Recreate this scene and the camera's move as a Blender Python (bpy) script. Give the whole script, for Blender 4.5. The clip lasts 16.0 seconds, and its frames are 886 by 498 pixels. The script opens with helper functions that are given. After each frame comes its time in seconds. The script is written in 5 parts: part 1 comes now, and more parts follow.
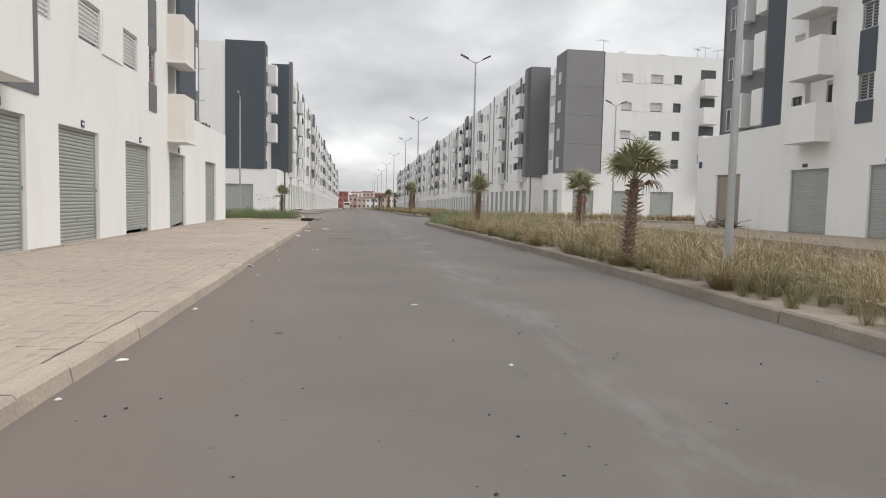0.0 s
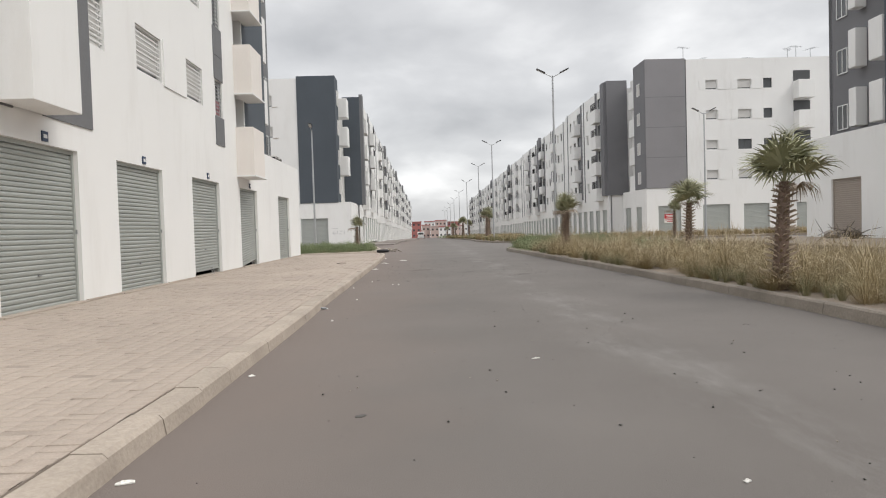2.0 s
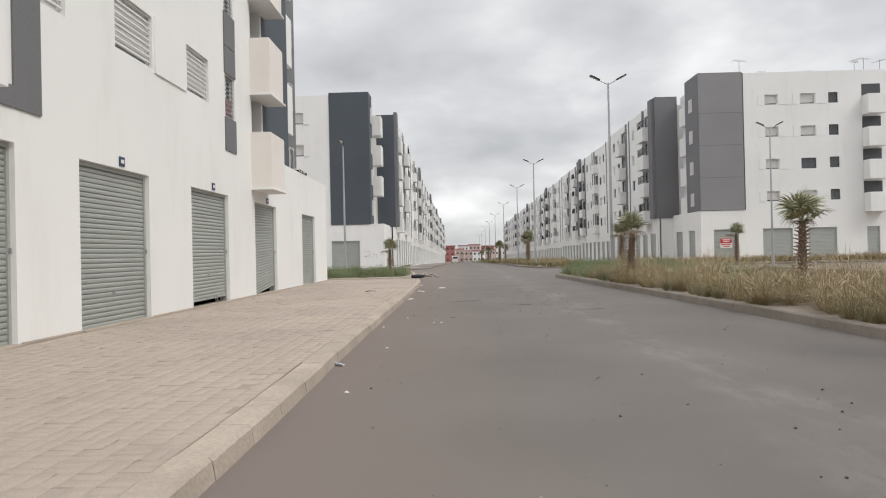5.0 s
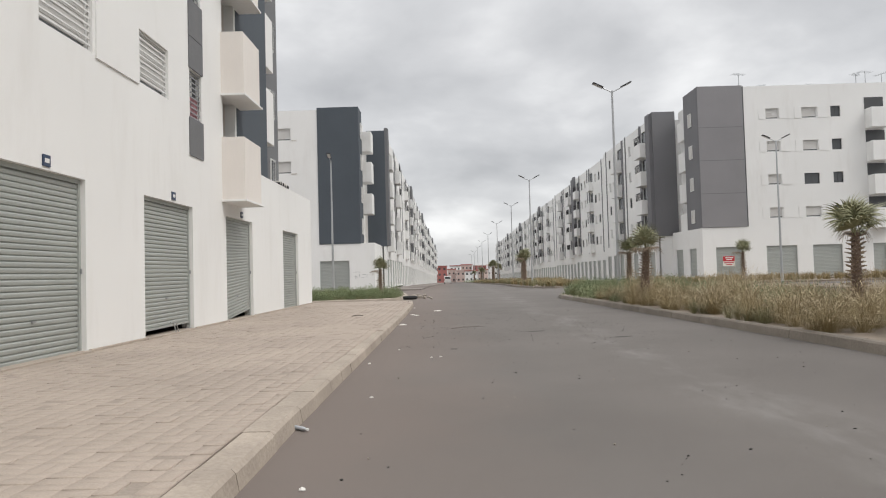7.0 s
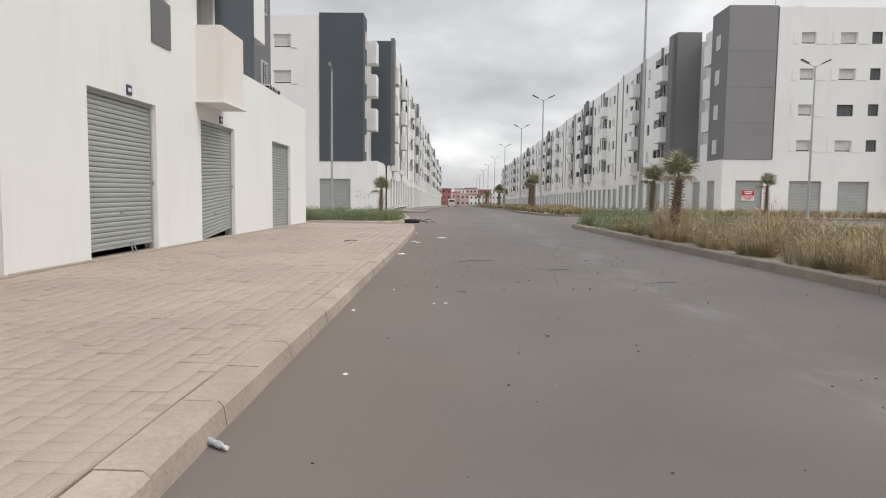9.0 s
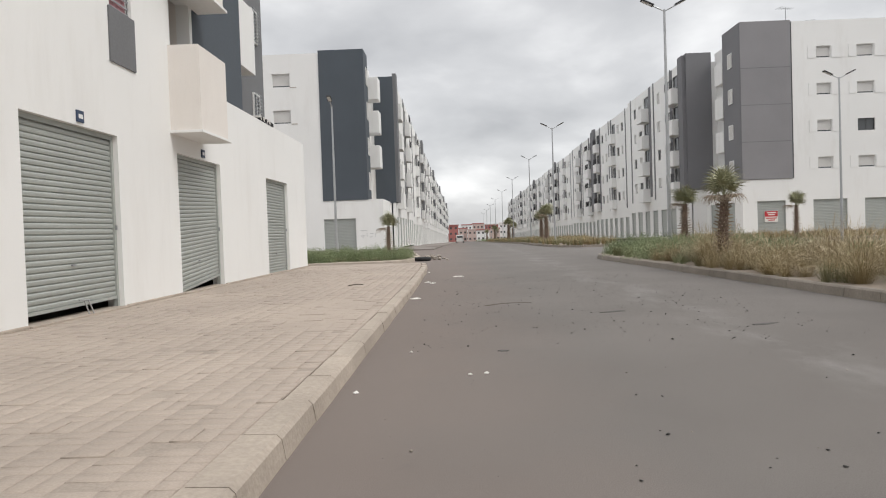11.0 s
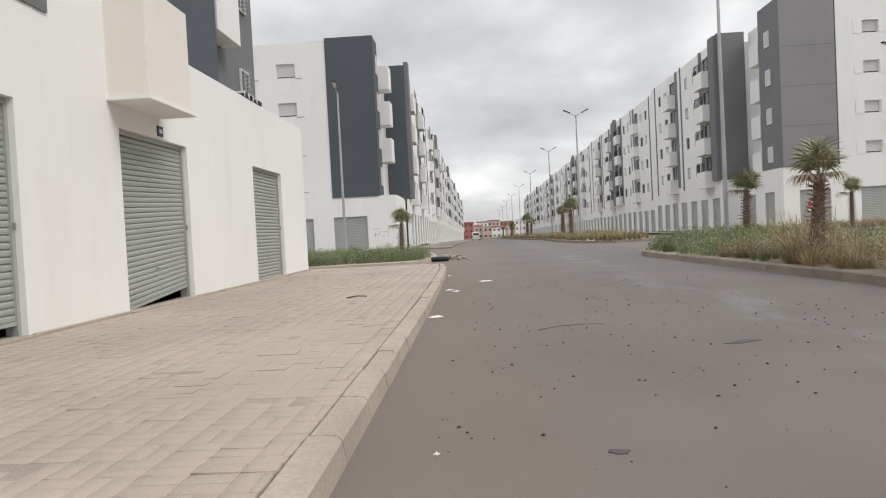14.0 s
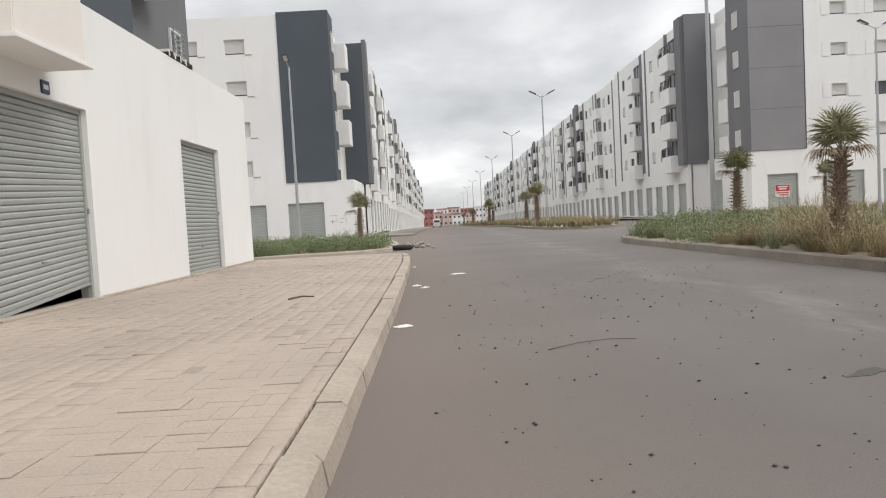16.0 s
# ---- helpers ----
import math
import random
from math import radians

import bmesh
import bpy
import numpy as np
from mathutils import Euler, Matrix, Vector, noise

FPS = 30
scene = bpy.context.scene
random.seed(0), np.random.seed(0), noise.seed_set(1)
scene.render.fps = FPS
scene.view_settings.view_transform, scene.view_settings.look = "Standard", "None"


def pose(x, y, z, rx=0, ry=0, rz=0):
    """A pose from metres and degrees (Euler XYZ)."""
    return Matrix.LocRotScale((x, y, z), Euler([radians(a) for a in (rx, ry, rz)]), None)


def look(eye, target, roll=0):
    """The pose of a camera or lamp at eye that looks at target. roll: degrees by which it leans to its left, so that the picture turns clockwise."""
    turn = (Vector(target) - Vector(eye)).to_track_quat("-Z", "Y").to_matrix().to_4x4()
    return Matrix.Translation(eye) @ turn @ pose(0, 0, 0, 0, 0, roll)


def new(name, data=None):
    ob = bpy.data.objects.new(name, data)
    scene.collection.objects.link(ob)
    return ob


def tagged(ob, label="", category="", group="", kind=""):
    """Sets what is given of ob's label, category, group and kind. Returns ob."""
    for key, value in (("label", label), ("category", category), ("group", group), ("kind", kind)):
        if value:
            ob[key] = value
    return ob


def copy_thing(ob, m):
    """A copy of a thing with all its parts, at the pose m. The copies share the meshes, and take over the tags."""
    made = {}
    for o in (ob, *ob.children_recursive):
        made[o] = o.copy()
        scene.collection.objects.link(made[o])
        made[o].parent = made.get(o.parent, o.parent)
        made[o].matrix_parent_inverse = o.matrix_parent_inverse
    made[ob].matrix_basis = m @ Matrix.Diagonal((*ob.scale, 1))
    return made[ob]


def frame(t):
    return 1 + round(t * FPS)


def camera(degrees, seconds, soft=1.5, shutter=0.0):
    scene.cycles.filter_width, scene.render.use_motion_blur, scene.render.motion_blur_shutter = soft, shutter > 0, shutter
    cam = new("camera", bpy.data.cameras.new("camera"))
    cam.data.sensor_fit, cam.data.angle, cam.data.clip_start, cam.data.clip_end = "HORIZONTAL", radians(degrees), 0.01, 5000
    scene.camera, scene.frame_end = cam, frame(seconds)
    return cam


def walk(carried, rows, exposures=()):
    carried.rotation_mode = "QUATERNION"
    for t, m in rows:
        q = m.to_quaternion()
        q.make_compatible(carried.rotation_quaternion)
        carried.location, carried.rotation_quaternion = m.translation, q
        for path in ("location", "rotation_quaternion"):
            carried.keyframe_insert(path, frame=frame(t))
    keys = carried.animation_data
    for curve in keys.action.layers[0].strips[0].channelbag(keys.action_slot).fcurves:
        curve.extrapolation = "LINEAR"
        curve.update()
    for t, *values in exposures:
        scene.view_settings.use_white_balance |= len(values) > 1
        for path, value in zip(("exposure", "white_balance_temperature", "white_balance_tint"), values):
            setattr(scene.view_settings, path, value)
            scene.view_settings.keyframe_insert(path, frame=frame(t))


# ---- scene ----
cam = camera(67.1, 16.0, soft=1.1)
PATH = [
    (0, (0.091, 0.989, 1.496), (0.359, 2.966, 1.353), 1.3),
    (0.5, (0.034, 1.609, 1.5), (0.295, 3.592, 1.464), 1.2),
    (1, (-0.055, 2.081, 1.413), (0.189, 4.062, 1.285), 1.4),
    (1.5, (-0.137, 2.769, 1.384), (-0.025, 4.765, 1.328), -1.6),
    (2, (-0.157, 3.344, 1.43), (-0.108, 5.343, 1.368), -1.7),
    (2.5, (-0.253, 3.893, 1.359), (-0.319, 5.891, 1.324), -2.1),
    (3, (-0.319, 4.534, 1.393), (-0.463, 6.528, 1.367), -0.0),
    (3.5, (-0.434, 5.184, 1.391), (-0.528, 7.178, 1.268), -1.0),
    (4, (-0.42, 5.777, 1.399), (-0.55, 7.772, 1.366), -0.0),
    (4.2, (-0.452, 6.097, 1.402), (-0.508, 8.096, 1.383), -1.2),
    (6.3, (-0.626, 8.795, 1.379), (-0.665, 10.794, 1.427), -1.4),
    (6.5, (-0.679, 9.05, 1.389), (-0.638, 11.05, 1.409), -0.2),
    (7, (-0.711, 9.684, 1.362), (-0.732, 11.682, 1.435), -1.6),
    (7.5, (-0.668, 10.235, 1.356), (-0.705, 12.235, 1.329), -1.9),
    (8, (-0.773, 10.947, 1.356), (-0.736, 12.946, 1.33), -2.3),
    (8.5, (-0.743, 11.486, 1.373), (-0.926, 13.478, 1.384), -1.8),
    (9, (-0.813, 12.164, 1.373), (-0.846, 14.157, 1.215), 0.7),
    (9.2, (-0.808, 12.478, 1.32), (-0.879, 14.476, 1.282), -0.8),
    (11.3, (-1.114, 14.92, 1.267), (-1.176, 16.918, 1.219), -2.1),
    (11.5, (-1.102, 15.142, 1.24), (-1.206, 17.139, 1.224), -2.9),
    (12, (-1.176, 15.697, 1.232), (-1.337, 17.69, 1.182), -2.5),
    (12.5, (-1.244, 16.315, 1.251), (-1.356, 18.312, 1.222), -3.2),
    (13, (-1.254, 16.89, 1.246), (-1.363, 18.887, 1.21), -2.7),
    (13.5, (-1.335, 17.511, 1.25), (-1.318, 19.51, 1.173), -2.3),
    (14, (-1.4, 18.149, 1.232), (-1.502, 20.146, 1.18), -2.9),
    (14.5, (-1.491, 18.698, 1.218), (-1.49, 20.693, 1.087), -0.7),
    (15, (-1.522, 19.321, 1.208), (-1.577, 21.317, 1.1), -3.7),
    (15.5, (-1.606, 19.903, 1.203), (-1.57, 21.896, 1.043), -2.1),
    (16, (-1.622, 20.504, 1.176), (-1.606, 22.502, 1.08), -3.1),
]
EXPOSURES = [(0, 0.20), (0.5, 0.14), (1, 0.17), (1.5, 0.22), (2, 0.23), (4, 0.21), (6.5, 0.15), (7, 0.14), (7.5, 0.12), (8, 0.24), (8.5, 0.17), (9, 0.18), (11.5, 0.20), (12.5, 0.23), (13.5, 0.25), (14.5, 0.16), (15, 0.20), (16, 0.29)]
walk(cam, [(t, look(eye, target, roll)) for t, eye, target, roll in PATH], EXPOSURES)

# ---- world and light ----
world = bpy.data.worlds.new("overcast_sky")
scene.world = world
world.use_nodes = True
wn, wl = world.node_tree.nodes, world.node_tree.links
wn.clear()


def wnode(kind, **values):
    n = wn.new(kind)
    for k, v in values.items():
        n.inputs[k.replace("_", " ")].default_value = v
    return n


SKY_LOW, SKY_HIGH = 1.09, 2.5
SUN_EL, SUN_AZ = radians(50), radians(116)
sky = wn.new("ShaderNodeTexSky")
sky.sky_type, sky.sun_disc, sky.sun_elevation, sky.sun_rotation = "NISHITA", False, SUN_EL, SUN_AZ
coord = wn.new("ShaderNodeTexCoord")
split = wn.new("ShaderNodeSeparateXYZ")
wl.new(coord.outputs["Generated"], split.inputs[0])
lift = wn.new("ShaderNodeMath")
lift.operation = "MAXIMUM"
lift.inputs[1].default_value = 0.0
wl.new(split.outputs["Z"], lift.inputs[0])
add = wn.new("ShaderNodeMath")
add.operation = "ADD"
add.inputs[1].default_value = 0.34
wl.new(lift.outputs[0], add.inputs[0])
inv = wn.new("ShaderNodeMath")
inv.operation = "DIVIDE"
inv.inputs[0].default_value = 1.0
wl.new(add.outputs[0], inv.inputs[1])
flat = wn.new("ShaderNodeVectorMath")
flat.operation = "SCALE"
wl.new(coord.outputs["Generated"], flat.inputs[0])
wl.new(inv.outputs[0], flat.inputs["Scale"])
clouds = wnode("ShaderNodeTexNoise", Scale=2.0, Detail=8.0, Roughness=0.49, Distortion=0.15)
wl.new(flat.outputs[0], clouds.inputs["Vector"])
ramp = wn.new("ShaderNodeValToRGB")
els = ramp.color_ramp.elements
els[0].position, els[0].color = 0.31, (0.47, 0.475, 0.487, 1)
els[1].position, els[1].color = 0.69, (0.93, 0.93, 0.93, 1)
mid = els.new(0.5)
mid.color = (0.64, 0.643, 0.652, 1)
wl.new(clouds.outputs["Fac"], ramp.inputs["Fac"])
bg_cloud = wnode("ShaderNodeBackground", Strength=1.0)
zen = wn.new("ShaderNodeMapRange")  # an overcast sky is about three times brighter overhead than at the horizon
zen.inputs["From Min"].default_value, zen.inputs["From Max"].default_value = 0.34, 0.95
zen.inputs["To Min"].default_value, zen.inputs["To Max"].default_value = SKY_LOW, SKY_HIGH
wl.new(split.outputs["Z"], zen.inputs["Value"])
wl.new(zen.outputs["Result"], bg_cloud.inputs["Strength"])
wl.new(ramp.outputs["Color"], bg_cloud.inputs["Color"])
bg_sky = wnode("ShaderNodeBackground", Strength=0.05)
wl.new(sky.outputs["Color"], bg_sky.inputs["Color"])
both = wn.new("ShaderNodeMixShader")
both.inputs["Fac"].default_value = 0.85
wl.new(bg_sky.outputs[0], both.inputs[1])
wl.new(bg_cloud.outputs[0], both.inputs[2])
w_out = wn.new("ShaderNodeOutputWorld")
wl.new(both.outputs[0], w_out.inputs["Surface"])

sun = new("sun", bpy.data.lights.new("sun", "SUN"))
sun.data.energy, sun.data.angle, sun.data.color = 1.5, radians(25), (1.0, 0.96, 0.90)
sun.matrix_world = look((0, 0, 60), (0 - 60 * math.cos(SUN_EL) * math.sin(SUN_AZ), 0 - 60 * math.cos(SUN_EL) * math.cos(SUN_AZ), 60 - 60 * math.sin(SUN_EL)))


# ---- materials ----
def material(name, colour, rough=0.8, metal=0.0, spread=0.12, scale=6.0, fine=60.0, bump=0.15, stain=0.0, stain_colour=(0.3, 0.27, 0.24), per_piece=0.0, island=False, streak=False):
    """A painted, mineral or metal surface: two scales of tone, grain relief, and stains."""
    m = bpy.data.materials.new(name)
    m.use_nodes = True
    t = m.node_tree
    n, l = t.nodes, t.links
    b = n["Principled BSDF"]
    b.inputs["Roughness"].default_value, b.inputs["Metallic"].default_value = rough, metal
    geo = n.new("ShaderNodeNewGeometry")
    big = n.new("ShaderNodeTexNoise")
    big.inputs["Scale"].default_value, big.inputs["Detail"].default_value = 1.0 / scale, 5
    tiny = n.new("ShaderNodeTexNoise")
    tiny.inputs["Scale"].default_value, tiny.inputs["Detail"].default_value = fine, 4
    l.new(geo.outputs["Position"], big.inputs["Vector"])
    l.new(geo.outputs["Position"], tiny.inputs["Vector"])

    def mul(a, out, lo, hi):
        r = n.new("ShaderNodeMapRange")
        r.inputs["From Min"].default_value, r.inputs["From Max"].default_value = 0.3, 0.7
        r.inputs["To Min"].default_value, r.inputs["To Max"].default_value = lo, hi
        l.new(out, r.inputs["Value"])
        x = n.new("ShaderNodeMix")
        x.data_type, x.blend_type = "RGBA", "MULTIPLY"
        x.inputs["Factor"].default_value = 1.0
        l.new(a, x.inputs["A"])
        l.new(r.outputs["Result"], x.inputs["B"])
        return x.outputs["Result"]

    base = n.new("ShaderNodeRGB")
    base.outputs[0].default_value = (*colour, 1)
    c = mul(base.outputs[0], big.outputs["Fac"], 1 - spread, 1 + spread * 0.6)
    c = mul(c, tiny.outputs["Fac"], 1 - spread * 0.8, 1 + spread * 0.6)
    if per_piece:
        rnd = geo.outputs["Random Per Island"] if island else n.new("ShaderNodeObjectInfo").outputs["Random"]
        r = n.new("ShaderNodeMapRange")
        r.inputs["To Min"].default_value, r.inputs["To Max"].default_value = 1 - per_piece, 1 + per_piece
        l.new(rnd, r.inputs["Value"])
        x = n.new("ShaderNodeMix")
        x.data_type, x.blend_type = "RGBA", "MULTIPLY"
        x.inputs["Factor"].default_value = 1.0
        l.new(c, x.inputs["A"])
        l.new(r.outputs["Result"], x.inputs["B"])
        c = x.outputs["Result"]
    if stain:
        st = n.new("ShaderNodeTexNoise")
        st.inputs["Scale"].default_value, st.inputs["Detail"].default_value, st.inputs["Roughness"].default_value = 0.9, 9, 0.68
        if streak:
            mp = n.new("ShaderNodeMapping")
            mp.inputs["Scale"].default_value = (1.1, 1.1, 0.22)
            l.new(geo.outputs["Position"], mp.inputs["Vector"])
            l.new(mp.outputs[0], st.inputs["Vector"])
        else:
            l.new(geo.outputs["Position"], st.inputs["Vector"])
        r = n.new("ShaderNodeMapRange")
        r.inputs["From Min"].default_value, r.inputs["From Max"].default_value = 0.52, 0.74
        r.inputs["To Max"].default_value = stain
        l.new(st.outputs["Fac"], r.inputs["Value"])
        x = n.new("ShaderNodeMix")
        x.data_type = "RGBA"
        l.new(r.outputs["Result"], x.inputs["Factor"])
        l.new(c, x.inputs["A"])
        x.inputs["B"].default_value = (*stain_colour, 1)
        c = x.outputs["Result"]
    l.new(c, b.inputs["Base Color"])
    if bump:
        bp = n.new("ShaderNodeBump")
        bp.inputs["Strength"].default_value, bp.inputs["Distance"].default_value = bump, 0.01
        l.new(tiny.outputs["Fac"], bp.inputs["Height"])
        l.new(bp.outputs[0], b.inputs["Normal"])
    return m


WHITE = material("white_render", (0.795, 0.793, 0.780), 0.85, spread=0.04, scale=5, fine=60, bump=0.10, stain=0.22, stain_colour=(0.54, 0.51, 0.47), streak=True)
CREAM = material("cream_render", (0.79, 0.745, 0.70), 0.85, spread=0.05, scale=3, fine=60, bump=0.10, stain=0.15, stain_colour=(0.55, 0.5, 0.45), streak=True)
SLATE = material("slate_blue_render", (0.074, 0.088, 0.105), 0.8, spread=0.10, scale=4, fine=30, bump=0.25, stain=0.15, stain_colour=(0.14, 0.145, 0.15), streak=True)
STRIP = material("mid_grey_render", (0.165, 0.168, 0.175), 0.82, spread=0.10, scale=3, fine=30, bump=0.15, stain=0.2, stain_colour=(0.25, 0.25, 0.25), streak=True)
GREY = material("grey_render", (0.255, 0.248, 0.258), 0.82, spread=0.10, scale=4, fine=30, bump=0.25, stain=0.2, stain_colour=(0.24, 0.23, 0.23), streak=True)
SHUTTER = material("galvanised_shutter", (0.40, 0.42, 0.40), 0.5, 0.25, spread=0.07, scale=1.5, fine=18, bump=0.05, stain=0.18, stain_colour=(0.5, 0.5, 0.47), per_piece=0.03)
BEIGE_SHUTTER = material("beige_shutter", (0.36, 0.31, 0.27), 0.55, 0.1, spread=0.07, scale=1.5, fine=18, bump=0.05)
STEEL = material("galvanised_steel", (0.46, 0.47, 0.48), 0.45, 0.6, spread=0.08, scale=1, fine=25, bump=0.05)
BLACK = material("black_metal", (0.03, 0.03, 0.033), 0.5, 0.3, spread=0.1, scale=1, fine=25, bump=0.05)
IRON = material("grey_iron", (0.30, 0.31, 0.32), 0.6, 0.3, spread=0.1, scale=1, fine=25, bump=0.05)
WFRAME = material("white_aluminium", (0.74, 0.74, 0.73), 0.5, spread=0.05, scale=1, fine=20, bump=0.05)
ROLLER = material("grey_white_roller_blind", (0.60, 0.59, 0.57), 0.65, spread=0.05, scale=1, fine=20, bump=0.05)
DARKFRAME = material("dark_window_frame", (0.06, 0.062, 0.065), 0.5, spread=0.1, scale=1, fine=20, bump=0.05)
INSIDE = material("dim_interior", (0.10, 0.095, 0.09), 0.9, spread=0.2, scale=1, fine=8, bump=0.0)
DIRTY_KERB = material("dirty_kerb_concrete", (0.27, 0.236, 0.20), 0.92, spread=0.16, scale=0.6, fine=30, bump=0.6, stain=0.4, stain_colour=(0.18, 0.155, 0.13), per_piece=0.06)
CONCRETE = material("kerb_concrete", (0.40, 0.342, 0.286), 0.9, spread=0.14, scale=0.6, fine=30, bump=0.6, stain=0.35, stain_colour=(0.29, 0.245, 0.2), per_piece=0.05)
PAVER = material("sandy_paver", (0.395, 0.332, 0.28), 0.9, spread=0.12, scale=2.5, fine=60, bump=0.4, stain=0.25, stain_colour=(0.33, 0.28, 0.24), per_piece=0.02, island=True)
PAVER_ONE = material("sandy_paver_single", (0.395, 0.332, 0.28), 0.9, spread=0.12, scale=2.5, fine=60, bump=0.4, stain=0.25, stain_colour=(0.33, 0.28, 0.24), per_piece=0.02)
SAND = material("sandy_earth", (0.30, 0.25, 0.20), 0.95, spread=0.2, scale=1.2, fine=30, bump=0.6, stain=0.4, stain_colour=(0.2, 0.165, 0.13))
JOINT = material("joint_sand", (0.34, 0.288, 0.243), 0.95, spread=0.15, scale=1, fine=50, bump=0.4)
GLASS = bpy.data.materials.new("window_glass")
GLASS.use_nodes = True
gb = GLASS.node_tree.nodes["Principled BSDF"]
gb.inputs["Base Color"].default_value, gb.inputs["Roughness"].default_value = (0.085, 0.09, 0.095, 1), 0.08


def asphalt():
    m = bpy.data.materials.new("worn_asphalt")
    m.use_nodes = True
    n, l = m.node_tree.nodes, m.node_tree.links
    b = n["Principled BSDF"]
    b.inputs["Roughness"].default_value = 0.92
    geo = n.new("ShaderNodeNewGeometry")

    def noise_node(scale, detail, rough=0.5, stretch=None):
        x = n.new("ShaderNodeTexNoise")
        x.inputs["Scale"].default_value, x.inputs["Detail"].default_value, x.inputs["Roughness"].default_value = scale, detail, rough
        if stretch:
            mp = n.new("ShaderNodeMapping")
            mp.inputs["Scale"].default_value = stretch
            l.new(geo.outputs["Position"], mp.inputs["Vector"])
            l.new(mp.outputs[0], x.inputs["Vector"])
        else:
            l.new(geo.outputs["Position"], x.inputs["Vector"])
        return x.outputs["Fac"]

    def ranged(v, a, z, lo, hi):
        r = n.new("ShaderNodeMapRange")
        for k, q in (("From Min", a), ("From Max", z), ("To Min", lo), ("To Max", hi)):
            r.inputs[k].default_value = q
        l.new(v, r.inputs["Value"])
        return r.outputs["Result"]

    def mix(f, a, c, kind="MIX"):
        x = n.new("ShaderNodeMix")
        x.data_type, x.blend_type = "RGBA", kind
        for key, v in (("Factor", f), ("A", a), ("B", c)):
            if isinstance(v, (int, float)):
                x.inputs[key].default_value = v if key == "Factor" else (v, v, v, 1)
            elif isinstance(v, tuple):
                x.inputs[key].default_value = (*v, 1)
            else:
                l.new(v, x.inputs[key])
        return x.outputs["Result"]

    c = mix(ranged(noise_node(0.35, 5), 0.35, 0.65, 0, 1), (0.128, 0.1155, 0.106), (0.153, 0.1385, 0.1275))
    # dusty, browner strip along the kerb and paler dusty track along the crown
    sep = n.new("ShaderNodeSeparateXYZ")
    l.new(geo.outputs["Position"], sep.inputs[0])
    wob = noise_node(0.5, 6, 0.6)
    shift = n.new("ShaderNodeMath")
    shift.operation = "MULTIPLY_ADD"
    l.new(wob, shift.inputs[0])
    shift.inputs[1].default_value = 2.2
    l.new(sep.outputs["X"], shift.inputs[2])
    dust = ranged(shift.outputs[0], -0.6, 1.4, 0.66, 0.0)
    c = mix(dust, c, (0.186, 0.149, 0.129))
    diff = n.new("ShaderNodeMath")
    diff.operation = "SUBTRACT"
    l.new(shift.outputs[0], diff.inputs[0])
    diff.inputs[1].default_value = 3.35
    ab = n.new("ShaderNodeMath")
    ab.operation = "ABSOLUTE"
    l.new(diff.outputs[0], ab.inputs[0])
    band = ranged(ab.outputs[0], 0.10, 0.55, 1.0, 0.0)
    patchy = ranged(noise_node(1.3, 8, 0.75, (1, 0.35, 1)), 0.45, 0.68, 0.0, 0.6)
    bm_ = n.new("ShaderNodeMath")
    bm_.operation = "MULTIPLY"
    l.new(band, bm_.inputs[0])
    l.new(patchy, bm_.inputs[1])
    c = mix(bm_.outputs[0], c, (0.25, 0.24, 0.228))
    c = mix(ranged(noise_node(3.0, 9, 0.7), 0.6, 0.78, 0, 0.35), c, (0.09, 0.085, 0.082))
    c = mix(1.0, c, ranged(noise_node(130, 3, 0.6), 0.3, 0.7, 0.82, 1.16), "MULTIPLY")
    l.new(c, b.inputs["Base Color"])
    bp = n.new("ShaderNodeBump")
    bp.inputs["Strength"].default_value, bp.inputs["Distance"].default_value = 0.5, 0.006
    l.new(noise_node(110, 4, 0.6), bp.inputs["Height"])
    l.new(bp.outputs[0], b.inputs["Normal"])
    return m


ASPHALT = asphalt()
DUSTY = material("dusty_concrete", (0.25, 0.222, 0.20), 0.95, spread=0.2, scale=2, fine=20, bump=0.4, stain=0.4, stain_colour=(0.17, 0.15, 0.135))


# ---- building blocks ----
def thing(name, x, y, z, label, category, group="", kind=""):
    ob = new(name)
    ob.location = (x, y, z)
    ob.empty_display_size = 0.2
    return tagged(ob, label, category, group, kind)


def base_of(ob):
    if ob is None:
        return Vector((0, 0, 0))
    return Vector(ob.location) + base_of(ob.parent)


def part(name, bm, mat, parent, label="", smooth=False):
    """Links a bmesh in world coordinates as one mesh under a thing or part."""
    bmesh.ops.recalc_face_normals(bm, faces=bm.faces)
    bm.transform(Matrix.Translation(-base_of(parent)))
    me = bpy.data.meshes.new(name)
    bm.to_mesh(me)
    bm.free()
    me.materials.append(mat)
    if smooth:
        me.polygons.foreach_set("use_smooth", [True] * len(me.polygons))
    ob = new(name, me)
    ob.parent = parent
    return tagged(ob, label)


def solo(name, bm, mat, label="", category="", kind="", group="", smooth=False):
    ob = part(name, bm, mat, None, label, smooth)
    return tagged(ob, label, category, group, kind)


